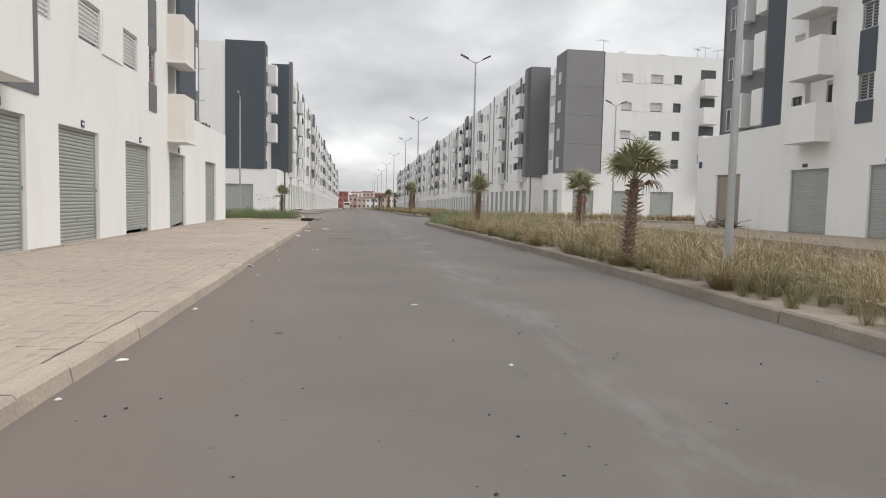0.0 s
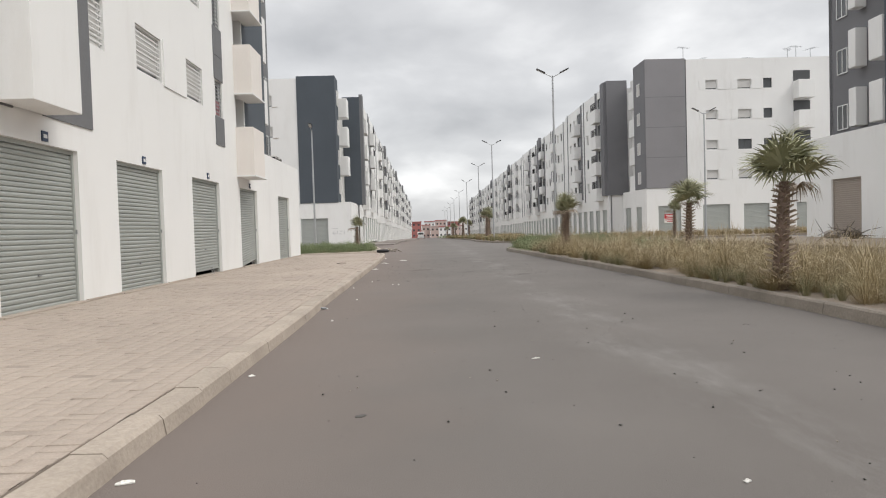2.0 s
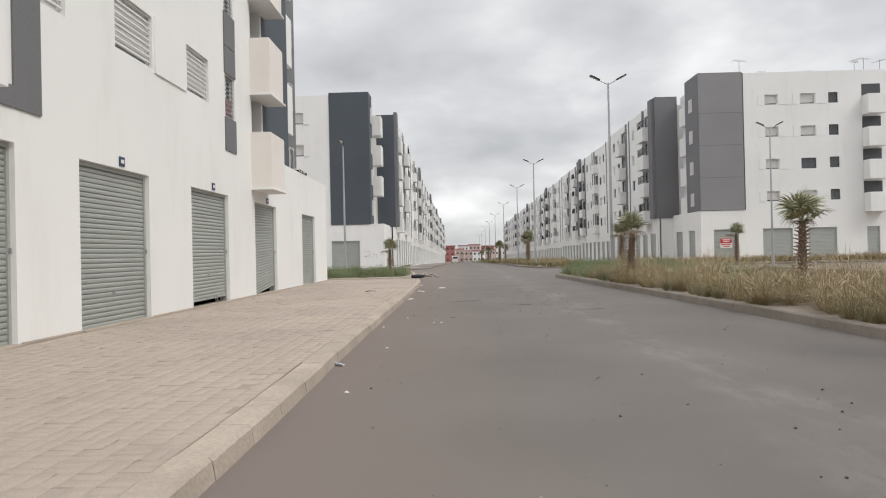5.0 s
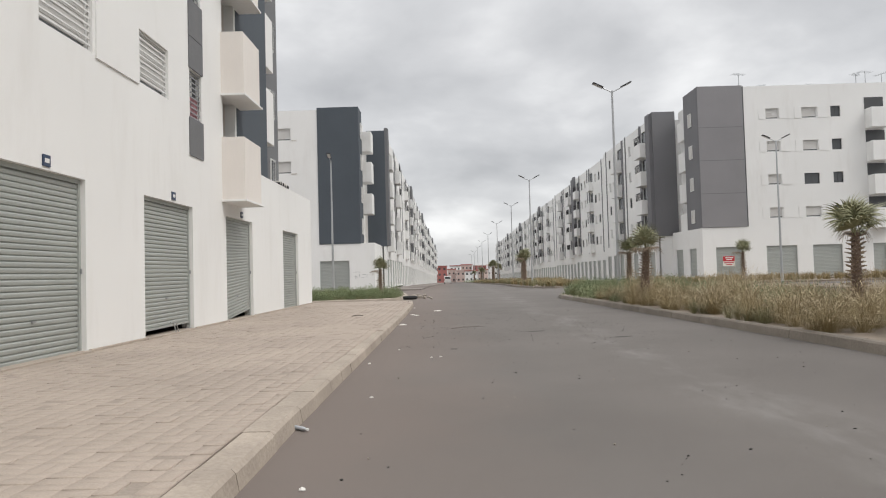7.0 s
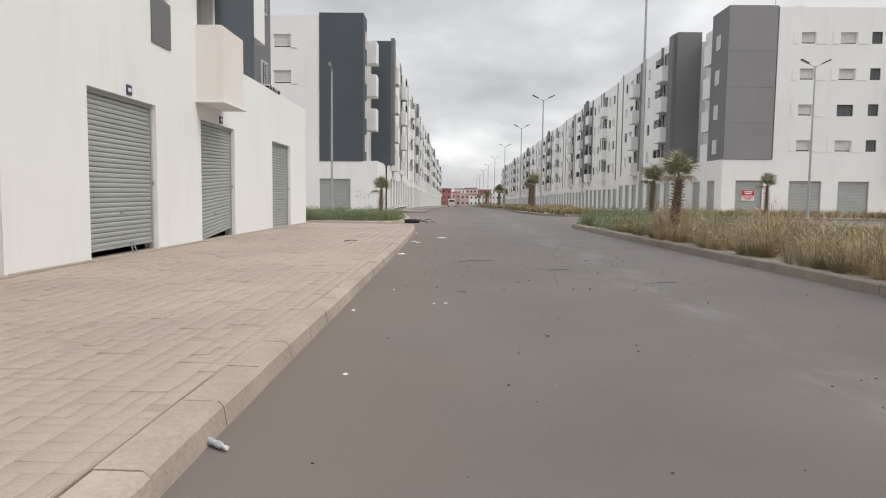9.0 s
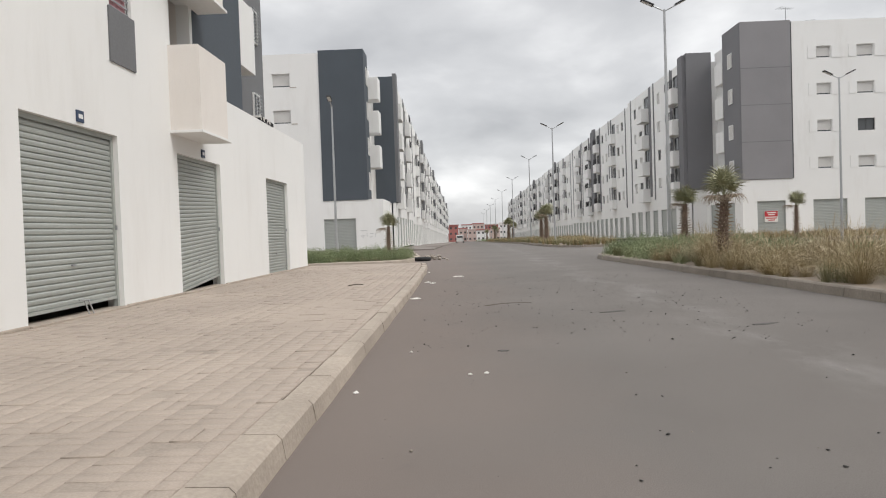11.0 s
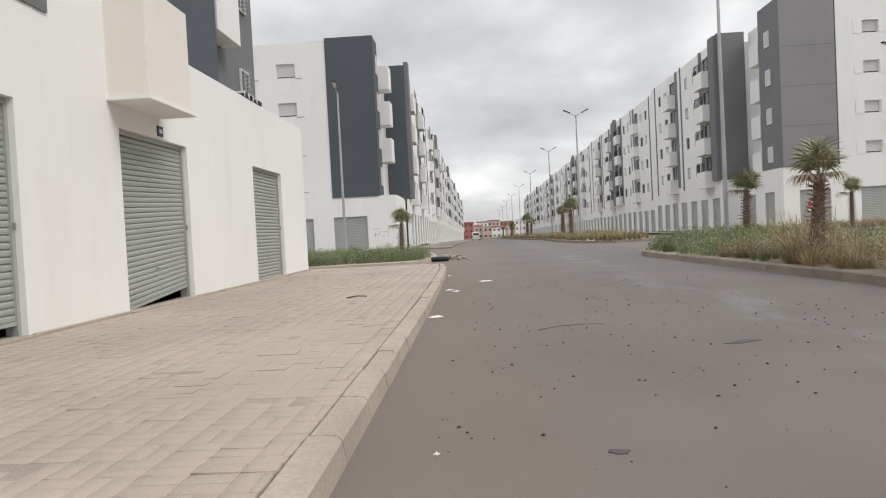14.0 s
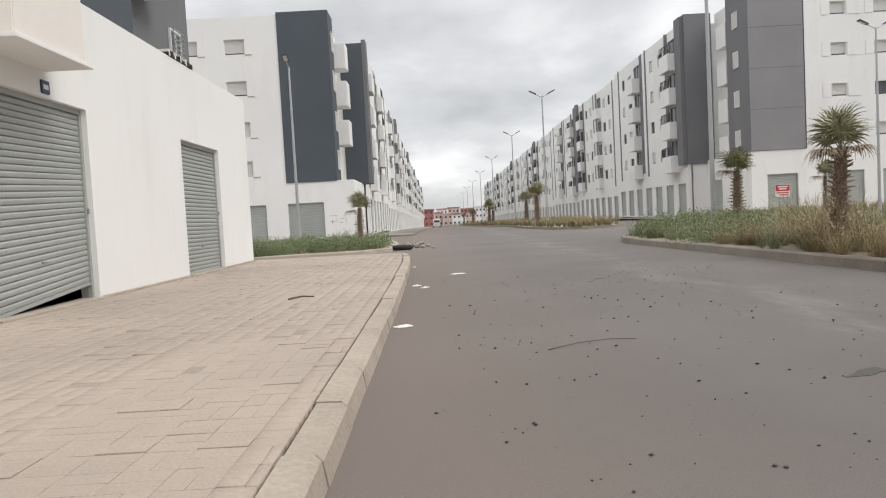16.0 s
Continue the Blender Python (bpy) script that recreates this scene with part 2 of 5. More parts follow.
def box(bm, x0, x1, y0, y1, z0, z1, m=None, bevel=0.0):
    vs = [bm.verts.new((x, y, z)) for x in (x0, x1) for y in (y0, y1) for z in (z0, z1)]
    fs = [bm.faces.new([vs[i] for i in q]) for q in ((0, 1, 3, 2), (4, 6, 7, 5), (0, 4, 5, 1), (2, 3, 7, 6), (0, 2, 6, 4), (1, 5, 7, 3))]
    if bevel:
        bmesh.ops.recalc_face_normals(bm, faces=fs)
        out = bmesh.ops.bevel(bm, geom=list({e for f in fs for e in f.edges}), offset=bevel, segments=2, affect="EDGES", profile=0.6)
        vs = list({v for f in out["faces"] for v in f.verts} | {v for v in vs if v.is_valid})
    if m is not None:
        for v in vs:
            v.co = m @ v.co
    return vs


def boxes(*rows, m=None, bevel=0.0):
    bm = bmesh.new()
    for r in rows:
        box(bm, *r, m=m, bevel=bevel)
    return bm


def tube(bm, p, q, r0, r1, n=8):
    p, q = Vector(p), Vector(q)
    d = (q - p).normalized()
    a = d.orthogonal().normalized()
    b = d.cross(a)
    rings = [[bm.verts.new(c + r * (math.cos(k * math.tau / n) * a + math.sin(k * math.tau / n) * b)) for k in range(n)] for c, r in ((p, r0), (q, r1))]
    for k in range(n):
        bm.faces.new((rings[0][k], rings[0][(k + 1) % n], rings[1][(k + 1) % n], rings[1][k]))
    bm.faces.new(rings[0][::-1])
    bm.faces.new(rings[1])


def corrugated(u0, u1, y, z0, z1, n, deep=0.018, m=None):
    """One ribbed sheet of n ribs, closed at the back."""
    bm, p = bmesh.new(), (z1 - z0) / n
    prof = []
    for i in range(n):
        a = z0 + i * p
        prof += [(y, a), (y + deep, a + 0.12 * p), (y + deep, a + 0.78 * p), (y, a + 0.9 * p)]
    prof += [(y, z1), (y - 0.012, z1), (y - 0.012, z0)]
    e = [[bm.verts.new(m @ Vector((u, a, b))) for a, b in prof] for u in (u0, u1)]
    k = len(prof)
    for i in range(k):
        bm.faces.new((e[0][i], e[0][(i + 1) % k], e[1][(i + 1) % k], e[1][i]))
    for q in e:
        bm.faces.new(q)
    return bm


def tub(u0, u1, out, z0, z1, m, t=0.12, back=0.0, round_off=0.015):
    """A balcony: floor and three parapets in one piece, open at the top and towards the wall above its floor."""
    bm = bmesh.new()
    o = [(u0, back), (u1, back), (u1, out), (u0, out)]
    i = [(u0 + t, back), (u1 - t, back), (u1 - t, out - t), (u0 + t, out - t)]
    O0, O1 = ([bm.verts.new((a, b, z)) for a, b in o] for z in (z0, z1))
    I0, I1 = ([bm.verts.new((a, b, z)) for a, b in i] for z in (z0 + 0.16, z1))
    for a, b in ((1, 2), (2, 3), (3, 0)):
        bm.faces.new((O0[a], O0[b], O1[b], O1[a]))
        bm.faces.new((I0[a], I0[b], I1[b], I1[a]))
        bm.faces.new((O1[a], O1[b], I1[b], I1[a]))
    bm.faces.new(O0[::-1])
    bm.faces.new(I0)
    bm.faces.new((O0[0], O0[1], I0[1], I0[0]))
    bm.faces.new((O0[1], O1[1], I1[1], I0[1]))
    bm.faces.new((O0[0], I0[0], I1[0], O1[0]))
    bmesh.ops.recalc_face_normals(bm, faces=bm.faces)
    if round_off:
        es = [x for x in bm.edges if len(x.link_faces) == 2 and x.calc_face_angle(0) > 0.5 and all(v.co.y > back + 0.01 for v in x.verts)]
        bmesh.ops.bevel(bm, geom=es, offset=round_off, segments=2, affect="EDGES")
    bm.transform(m)
    return bm


def facing(rz, x=0.0, y=0.0):
    """A facade's own axes: x along it, y outward, z up. rz -90 looks to +x, 90 to -x, 180 to -y."""
    return pose(x, y, 0, 0, 0, rz)


def wall_sheet(u0, u1, z0, z1, thick, holes, m):
    """A wall with openings that go right through it; its outer face lies at y = 0 of the facade's axes."""
    us = sorted({u0, u1, *[h[0] for h in holes], *[h[1] for h in holes]})
    zs = sorted({z0, z1, *[h[2] for h in holes], *[h[3] for h in holes]})
    us, zs = [u for u in us if u0 <= u <= u1], [z for z in zs if z0 <= z <= z1]
    bm, seen = bmesh.new(), {}

    def vert(u, w, z):
        k = (round(u, 4), w, round(z, 4))
        if k not in seen:
            seen[k] = bm.verts.new(m @ Vector((u, w, z)))
        return seen[k]

    def solid(i, j):
        if not (0 <= i < len(us) - 1 and 0 <= j < len(zs) - 1):
            return False
        uc, zc = (us[i] + us[i + 1]) / 2, (zs[j] + zs[j + 1]) / 2
        return not any(h[0] < uc < h[1] and h[2] < zc < h[3] for h in holes)

    for i in range(len(us) - 1):
        for j in range(len(zs) - 1):
            if not solid(i, j):
                continue
            a, b, c, d = us[i], us[i + 1], zs[j], zs[j + 1]
            for w in (0.0, -thick):
                bm.faces.new((vert(a, w, c), vert(b, w, c), vert(b, w, d), vert(a, w, d)))
            for di, dj, p, q in ((-1, 0, (a, c), (a, d)), (1, 0, (b, c), (b, d)), (0, -1, (a, c), (b, c)), (0, 1, (a, d), (b, d))):
                if not solid(i + di, j + dj):
                    bm.faces.new((vert(p[0], 0.0, p[1]), vert(q[0], 0.0, q[1]), vert(q[0], -thick, q[1]), vert(p[0], -thick, p[1])))
    return bm


def window(parent, m, u, z, w, h, style="blind", depth=0.16, bars=False):
    """A window in its opening: frame ring, then a drawn roller blind, or glass with a sash bar; bars is an iron grille."""
    f = 0.05
    y0, y1 = -depth, -depth + 0.06
    fr = part("window", wall_sheet(u, u + w, z, z + h, 0.06, [(u + f, u + w - f, z + f, z + h - f)], m @ Matrix.Translation((0, y1, 0))),
              DARKFRAME if style == "dark" else WFRAME, parent)
    if style == "blind":
        k = max(4, int(h / 0.11))
        gap = 0.10 if w > 0.9 else 0.0
        part("roller_blind", corrugated(u + f, u + w - f, y0 + 0.02, z + f + gap, z + h - f, k, 0.012, m), ROLLER, fr)
        part("pane", boxes((u + f, u + w - f, y0 + 0.002, y0 + 0.010, z + f, z + h - f), m=m), GLASS, fr)
    else:
        part("pane", boxes((u + f, u + w / 2 - 0.02, y0 + 0.01, y0 + 0.02, z + f, z + h - f), m=m), GLASS, fr)
        part("pane", boxes((u + w / 2 + 0.02, u + w - f, y0 + 0.02, y0 + 0.03, z + f, z + h - f), m=m), GLASS, fr)
        part("sash", boxes((u + w / 2 - 0.03, u + w / 2 + 0.03, y0 + 0.005, y0 + 0.045, z + f, z + h - f), m=m), DARKFRAME if style == "dark" else WFRAME, fr)
    if bars:
        bm = bmesh.new()
        n = max(5, int(h / 0.125))
        for i in range(n + 1):
            zz = z + 0.03 + (h - 0.06) * i / n
            box(bm, u + 0.01, u + w - 0.01, -0.06, -0.045, zz - 0.017, zz + 0.017, m=m)
        for i in range(2):
            uu = u + 0.02 + (w - 0.04) * i
            box(bm, uu - 0.008, uu + 0.008, -0.075, -0.06, z + 0.01, z + h - 0.01, m=m)
        part("grille", bm, IRON if style == "glass" else WFRAME, fr)
    return fr


SLAT = {}


def roll_door(parent, m, u, z, w, h, slats=True, mat=None, pitch=0.094, gap=0.0, tilt=0.0, depth=0.14, name="roller_shutter", extras=True):
    """A steel roller shutter: guide rails, bottom bar, curtain slats each on its own, and a lock."""
    mat = mat or SHUTTER
    y0 = -depth
    fr = part(name, wall_sheet(u, u + w, z, z + h, 0.08, [(u + 0.06, u + w - 0.06, z, z + h - 0.08)], m @ Matrix.Translation((0, y0 + 0.05, 0))), mat, parent)
    n = int(round((h - 0.08 - gap) / pitch))
    p = (h - 0.08 - gap) / n
    if slats:
        key = (round(w, 3), round(p, 4), mat.name)
        if key not in SLAT:
            bm = bmesh.new()
            prof = [(-0.010, 0.0), (0.004, 0.02), (0.014, 0.12), (0.019, 0.40), (0.019, 0.66), (0.010, 0.84), (-0.012, 0.89), (-0.012, 1.0), (-0.022, 1.0), (-0.022, 0.0)]
            ends = [[bm.verts.new((uu, a, b * p)) for a, b in prof] for uu in (0.05, w - 0.05)]
            for k in range(len(prof)):
                bm.faces.new((ends[0][k], ends[0][(k + 1) % len(prof)], ends[1][(k + 1) % len(prof)], ends[1][k]))
            for e in ends:
                bm.faces.new(e)
            bmesh.ops.recalc_face_normals(bm, faces=bm.faces)
            me = bpy.data.meshes.new("slat")
            bm.to_mesh(me)
            bm.free()
            me.materials.append(mat)
            SLAT[key] = me
        for i in range(n):
            ob = new("slat", SLAT[key])
            ob.parent = fr
            lean = tilt * (1 - i / n)  # a skewed curtain hangs lower at one rail
            ob.matrix_local = Matrix.Translation(-base_of(fr)) @ m @ pose(u, y0, z + gap + i * p + w * math.sin(radians(lean)), 0, lean, 0)
    else:
        part("curtain", corrugated(u + 0.05, u + w - 0.05, y0 - 0.005, z + gap, z + h - 0.08, n, 0.02, m), mat, fr)
    if extras:
        part("bottom_bar", boxes((0.05, w - 0.05, -0.02, 0.035, -0.05, 0.0), m=m @ pose(u, y0, z + gap + w * math.sin(radians(tilt)), 0, tilt, 0)), mat, fr)
        part("lock", boxes((u + w * 0.5 - 0.05, u + w * 0.5 + 0.05, y0 + 0.02, y0 + 0.045, z + gap + 0.62, z + gap + 0.645), m=m), IRON, fr)
        part("latch", boxes((u + 0.015, u + 0.045, y0 + 0.05, y0 + 0.08, z + 1.38, z + 1.47), m=m, bevel=0.004), IRON, fr)
    return fr


# ---- ground, road, pavements and kerbs ----
def slab(points, z0, z1):
    bm = bmesh.new()
    lo, hi = ([bm.verts.new((x, y, z)) for x, y in points] for z in (z0, z1))
    n = len(points)
    for k in range(n):
        bm.faces.new((lo[k], lo[(k + 1) % n], hi[(k + 1) % n], hi[k]))
    bm.faces.new(lo[::-1])
    bm.faces.new(hi)
    return bm


def sheet(x0, x1, y0, y1, nx, ny, height):
    bm = bmesh.new()
    g = [[bm.verts.new((x0 + (x1 - x0) * i / nx, y0 + (y1 - y0) * j / ny, 0)) for j in range(ny + 1)] for i in range(nx + 1)]
    for r in g:
        for v in r:
            v.co.z = height(v.co.x, v.co.y)
    for i in range(nx):
        for j in range(ny):
            bm.faces.new((g[i][j], g[i + 1][j], g[i + 1][j + 1], g[i][j + 1]))
    return bm


def ground_z(y):
    """The street falls gently away beyond the crossing."""
    return -0.0125 * min(max(0.0, y - 78), 300)


def fall(bm):
    for v in bm.verts:
        v.co.z += ground_z(v.co.y)
    return bm


def road_sheet():
    bm = bmesh.new()
    ys = [-1500, -40, 0, 40, 78, 130, 200, 300, 378, 600, 1500, 3000]
    rows = [[bm.verts.new((x, y, ground_z(y))) for x in (-1500, -60, 0, 60, 1500)] for y in ys]
    for a, b in zip(rows, rows[1:]):
        for k in range(4):
            bm.faces.new((a[k], a[k + 1], b[k + 1], b[k]))
    return bm


solo("road", road_sheet(), ASPHALT, "worn grey asphalt road with a dusty kerb side", "road", "structure")

KERB_LEFT = [(-2.09, -16), (-2.08, 4), (-2.06, 9), (-2.08, 13), (-2.13, 16), (-2.14, 20), (-2.16, 26), (-2.18, 30), (-2.26, 36), (-2.38, 39.2), (-2.5, 40.6), (-2.8, 41.25), (-3.4, 41.5), (-7.1, 41.5), (-30, 41.5)]
MEDIAN = [(5.55, -16), (5.60, 4), (5.62, 9), (5.62, 13), (5.58, 17), (5.46, 21), (5.27, 25), (5.06, 29.5), (4.86, 34), (4.68, 38), (4.50, 41.4), (4.54, 42.7), (4.85, 44.0), (5.7, 45.0), (8.2, 45.1), (10.2, 44.2), (10.9, 41.5), (11.2, 30), (11.2, -16)]
MEDIAN_FAR = [(5.1, 300), (4.8, 150), (4.8, 80), (5.0, 68), (5.9, 62), (7.2, 60.4), (8.8, 60.6), (10.3, 63), (10.8, 70), (10.8, 80), (10.8, 150), (10.8, 300)]
ISLAND = [(-12.5, 43.1), (-7.6, 43.2), (-4.2, 43.9), (-3.3, 45.0), (-3.3, 50), (-4.2, 58), (-8, 60.5), (-12.5, 60.5)]
BED_RIGHT = [(13.5, 62), (14.6, 60.2), (36, 57.5), (38, 59), (38, 62.5), (14.5, 65)]


def offset_path(path, d):
    out = []
    for k, (x, y) in enumerate(path):
        ax, ay = path[max(k - 1, 0)]
        bx, by = path[min(k + 1, len(path) - 1)]
        l = math.hypot(bx - ax, by - ay)
        out.append((x - d * (by - ay) / l, y + d * (bx - ax) / l))
    return out


def left_width(y):
    """The near kerb's stones grow narrower along the way."""
    return float(np.interp(y, (8, 14, 17, 22), (0.25, 0.28, 0.28, 0.205)))


def kerb(name, path, side, label, height=0.15, width=0.21, length=1.0):
    """Cast kerb stones along a line, each with a chamfered road edge; side 1 lays them to the left of the line's way."""
    top = thing(name, path[0][0], path[0][1], 0, label, "kerb", kind="structure")
    at = base_of(top)
    for (ax, ay), (bx, by) in zip(path, path[1:]):
        l = math.hypot(bx - ax, by - ay)
        n = max(1, round(l / length))
        if l / n > 3:
            n = max(1, round(l / 3))
        for i in range(n):
            s = l / n
            if name == "kerb_left":
                width = left_width(ay + (by - ay) * (i + 0.5) / n)
            bm = bmesh.new()
            prof = [(0, 0), (0.03, height - 0.03), (0.06, height), (width, height + 0.004), (width, 0)]
            h = random.uniform(-0.006, 0.006)
            e = [[bm.verts.new((u, side * (w + h), z + (h if z > 0.05 else -0.05))) for w, z in prof] for u in (0.004, s - 0.004)]
            for k in range(5):
                bm.faces.new((e[0][k], e[0][(k + 1) % 5], e[1][(k + 1) % 5], e[1][k]))
            bm.faces.new(e[0])
            bm.faces.new(e[1])
            bmesh.ops.recalc_face_normals(bm, faces=bm.faces)
            me = bpy.data.meshes.new("kerb_stone")
            bm.to_mesh(me)
            bm.free()
            me.materials.append(DIRTY_KERB if "median" in name or "bed" in name else CONCRETE)
            ob = new("kerb_stone", me)
            ob.parent = top
            ob.matrix_local = Matrix.Translation(Vector((ax + (bx - ax) * i / n, ay + (by - ay) * i / n, ground_z(ay + (by - ay) * i / n))) - at) @ pose(0, 0, 0, 0, 0, math.degrees(math.atan2(by - ay, bx - ax)) + random.uniform(-0.15, 0.15))
    return top


kerb("kerb_left", KERB_LEFT, 1, "pale concrete kerb stones along the sandy pavement", length=0.87)
kerb("kerb_median", MEDIAN, -1, "concrete kerb stones round the grassy central strip", height=0.18, width=0.15)
kerb("kerb_median_far", MEDIAN_FAR, -1, "concrete kerb stones round the far central strip", length=2.0)
kerb("kerb_island", ISLAND, 1, "concrete kerb stones round the planted corner island", length=1.5)
kerb("kerb_bed", BED_RIGHT[:5], 1, "concrete kerb stones before the far planting bed", length=2.0)

solo("median_soil", slab(offset_path(MEDIAN, -0.145), -0.05, 0.16), SAND, "dry sandy soil of the central strip", "soil", "structure")
solo("median_soil_far", fall(slab(offset_path(MEDIAN_FAR, -0.19), -0.05, 0.10)), SAND, "dry sandy soil of the far central strip", "soil", "structure")
solo("island_soil", slab(offset_path(ISLAND, 0.19), -0.05, 0.10), SAND, "dry soil of the planted corner island", "soil", "structure")
solo("bed_soil", slab(BED_RIGHT, -0.05, 0.13), SAND, "dry soil of the far planting bed", "soil", "structure")
solo("pavement_right", slab([(15.5, -40), (22.3, -40), (22.3, 43.5), (15.5, 43.5)], -0.05, 0.33), SAND, "sandy pavement before the shops across the road", "pavement", "structure")
solo("pavement_right_far", fall(slab([(14.6, 66.5), (60, 66.5), (60, 72), (22.5, 72), (22.5, 78), (20.3, 79), (20.3, 340), (14.6, 340), (14.6, 78)], -0.05, 0.16)), SAND, "pale pavement along the far shops", "pavement", "structure")
solo("pavement_left_far", fall(slab([(-3.2, 66), (-3.0, 78), (-2.8, 340), (-8.05, 340), (-8.05, 78), (-8.05, 72), (-40, 72), (-40, 66)], -0.05, 0.11)), DUSTY, "dusty pavement along the far shops", "pavement", "structure")
def inner_edge(y):
    """Where the blocks stop, an open joint away from the kerb's back."""
    line = [(b, a) for a, b in KERB_LEFT[:11]]
    x = float(np.interp(y, [a for a, _ in line], [b for _, b in line]))
    return x - left_width(y) - 0.022 - max(0.0, y - 40.6) * 0.8


pave = solo("pavement", slab([(inner_edge(y), y) for y in (-16, 4, 9, 13, 16, 20, 26, 30, 36, 39.2, 40.6)] + [(-3.0, 41.05), (-3.4, 41.25), (-7.4, 41.3), (-7.4, -16)], -0.05, 0.1455), JOINT, "sandy block-paved pavement", "pavement", "structure")

# ---- the near left building ----
ZG = 0.15


def window_hole(u, z, w, h):
    return (u, u + w, z, z + h)


def near_left():
    X = -7.15
    b = thing("apartment_building", X, 30, 0, "white apartment building with slate panels and closed shop shutters", "building")
    m = facing(-90, X, 0)  # u = -y
    doors = [(14.43, 17.08, 0.0, 0.0), (18.78, 21.42, 0.0, 0.0), (23.69, 26.35, 0.19, 0.6), (28.85, 31.4, 0.05, 5.5), (35.38, 37.9, 0.0, 0.0)]
    top = 3.2
    holes = [(-y1, -y0, ZG, top) for y0, y1, _, _ in doors]
    part("ground_floor_wall", wall_sheet(-40.58, 16, 0.0, 4.93, 0.3, holes, m), WHITE, b)
    # end wall, terrace slab and inner dark of the shops
    part("end_wall", boxes((X - 13, X - 0.3, 40.28, 40.58, 0, 4.93)), WHITE, b)
    part("terrace", boxes((X - 13, X - 0.302, 30, 40.28, 4.3, 4.5)), CONCRETE, b)
    part("shop_back", boxes((X - 1.5, X - 1.4, -16, 40.2, 0, 4.29)), INSIDE, b)
    for y0, y1, gap, tilt in doors:
        s = roll_door(b, m, -y1, ZG, y1 - y0, top - ZG, gap=gap, tilt=tilt)
        yc = y0 + (y1 - y0) * 0.56
        if y0 > 35:
            part("sill", boxes((-y1 - 0.05, -y0 + 0.05, -0.28, 0.10, 0.0, ZG + 0.03), m=m, bevel=0.01), CONCRETE, b)
            continue
        pl = part("number_plate", boxes((-yc - 0.10, -yc + 0.10, 0.0, 0.025, top + 0.05, top + 0.24), m=m, bevel=0.006), PLATE, b, "small dark blue enamel plate")
        part("plate_mark", boxes((-yc - 0.06, -yc + 0.06, 0.0255, 0.028, top + 0.11, top + 0.18), m=m), WFRAME, pl)
        part("sill", boxes((-y1 - 0.05, -y0 + 0.05, -0.28, 0.10, 0.0, ZG + 0.03), m=m, bevel=0.01), CONCRETE, b)
    hasp = bmesh.new()
    for p, q in (((-7.14, 24.92, 0.42), (-7.09, 25.14, 0.40)), ((-7.09, 25.10, 0.41), (-7.06, 25.20, 0.17)), ((-7.12, 25.04, 0.40), (-7.08, 25.10, 0.17))):
        tube(hasp, p, q, 0.012, 0.011, 6)
    part("hasp", hasp, STEEL, b, "bent steel hasp at the shutter's foot")
    edges = [-16.0] + [v for d in doors for v in d[:2]] + [40.58]
    for a, c in zip(edges[::2], edges[1::2]):
        part("plinth", boxes((-c + 0.06, -a - 0.06, 0.0, 0.07, 0.0, 0.195), m=m, bevel=0.015), CONCRETE, b, "rough concrete strip along the wall foot")
    # upper storeys
    fl = [4.93 + 3.05 * k for k in range(4)]
    holes, wins = [], []
    for k, z in enumerate(fl):
        for y0, y1 in ((17.72, 18.45), (20.1, 21.7), (23.56, 25.0)):
            wins.append((-y1, z + 0.63, y1 - y0, 1.16))
        wins.append((-27.06, z + 0.56, 0.80, 1.22))
    holes = [window_hole(*w) for w in wins]
    holes += [(-29.8, -28.72, z + 0.02, z + 1.75) for z in fl]
    part("upper_wall", wall_sheet(-29.95, 16, 4.93, 17.2, 0.3, holes, m), WHITE, b)
    part("roof", boxes((X - 13, X - 0.302, -16, 40, 16.9, 17.15)), CONCRETE, b)
    for i, w in enumerate(wins):
        window(b, m, *w, style="blind" if i % 4 != 3 else "glass", bars=True)
    for z in fl:
        part("raised_panel", boxes((-23.48, -21.78, 0.0, 0.035, z + 0.58, z + 1.84), m=m), WHITE, b)
        # slate strip above and under each narrow window
        part("slate_panel", boxes((-27.12, -26.20, 0.0, 0.03, z - 0.43, z + 0.54), m=m), STRIP, b)
        part("slate_panel", boxes((-27.12, -26.20, 0.0, 0.03, z + 1.80, z + 2.60), m=m), STRIP, b)
        # stacked cream balconies over the fourth shutter
        z0 = z - 1.30
        bal = part("balcony", tub(-30.2, -28.58, 0.66, z0, z + 0.50, m), CREAM, b, "cream balcony parapet")
        part("drip_slab", boxes((-30.34, -28.53, -0.002, 0.71, z0 - 0.055, z0 + 0.004), m=m, bevel=0.008), WHITE, bal, "thin white slab edge under the balcony")
        part("balcony_recess", boxes((-29.8, -28.6, -1.5, -1.4, z + 0.0, z + 2.8), (-28.6, -28.5, -1.4, -0.3, z + 0.0, z + 2.8), (-29.9, -29.8, -1.4, -0.3, z + 0.0, z + 2.8), (-29.8, -28.6, -1.4, -0.3, z - 0.4, z - 0.2), m=m), CREAM, b)
        part("balcony_door", boxes((-29.75, -28.95, -1.39, -1.34, z, z + 2.3), m=m), DARKFRAME, b)
        # slate wall beyond them with white bay boxes
        part("slate_wall", boxes((-33.4, -29.95, -0.30, -0.004, max(z, 4.94), z + 3.05), m=m), SLATE, b)
        part("bay", boxes((-37.2, -35.5, -1.31, -0.74, z + 1.90, z + 4.08), m=m, bevel=0.012), WHITE, b, "white projecting bay")
        part("setback_wall", boxes((-40.0, -33.4, -1.60, -1.30, max(z, 4.5), z + 3.05), m=m), STRIP, b)
        window(b, facing(-90, X - 1.30 + 0.2, 0), -39.3, z + 0.45, 0.75, 1.2, style="glass", depth=0.195, bars=True)
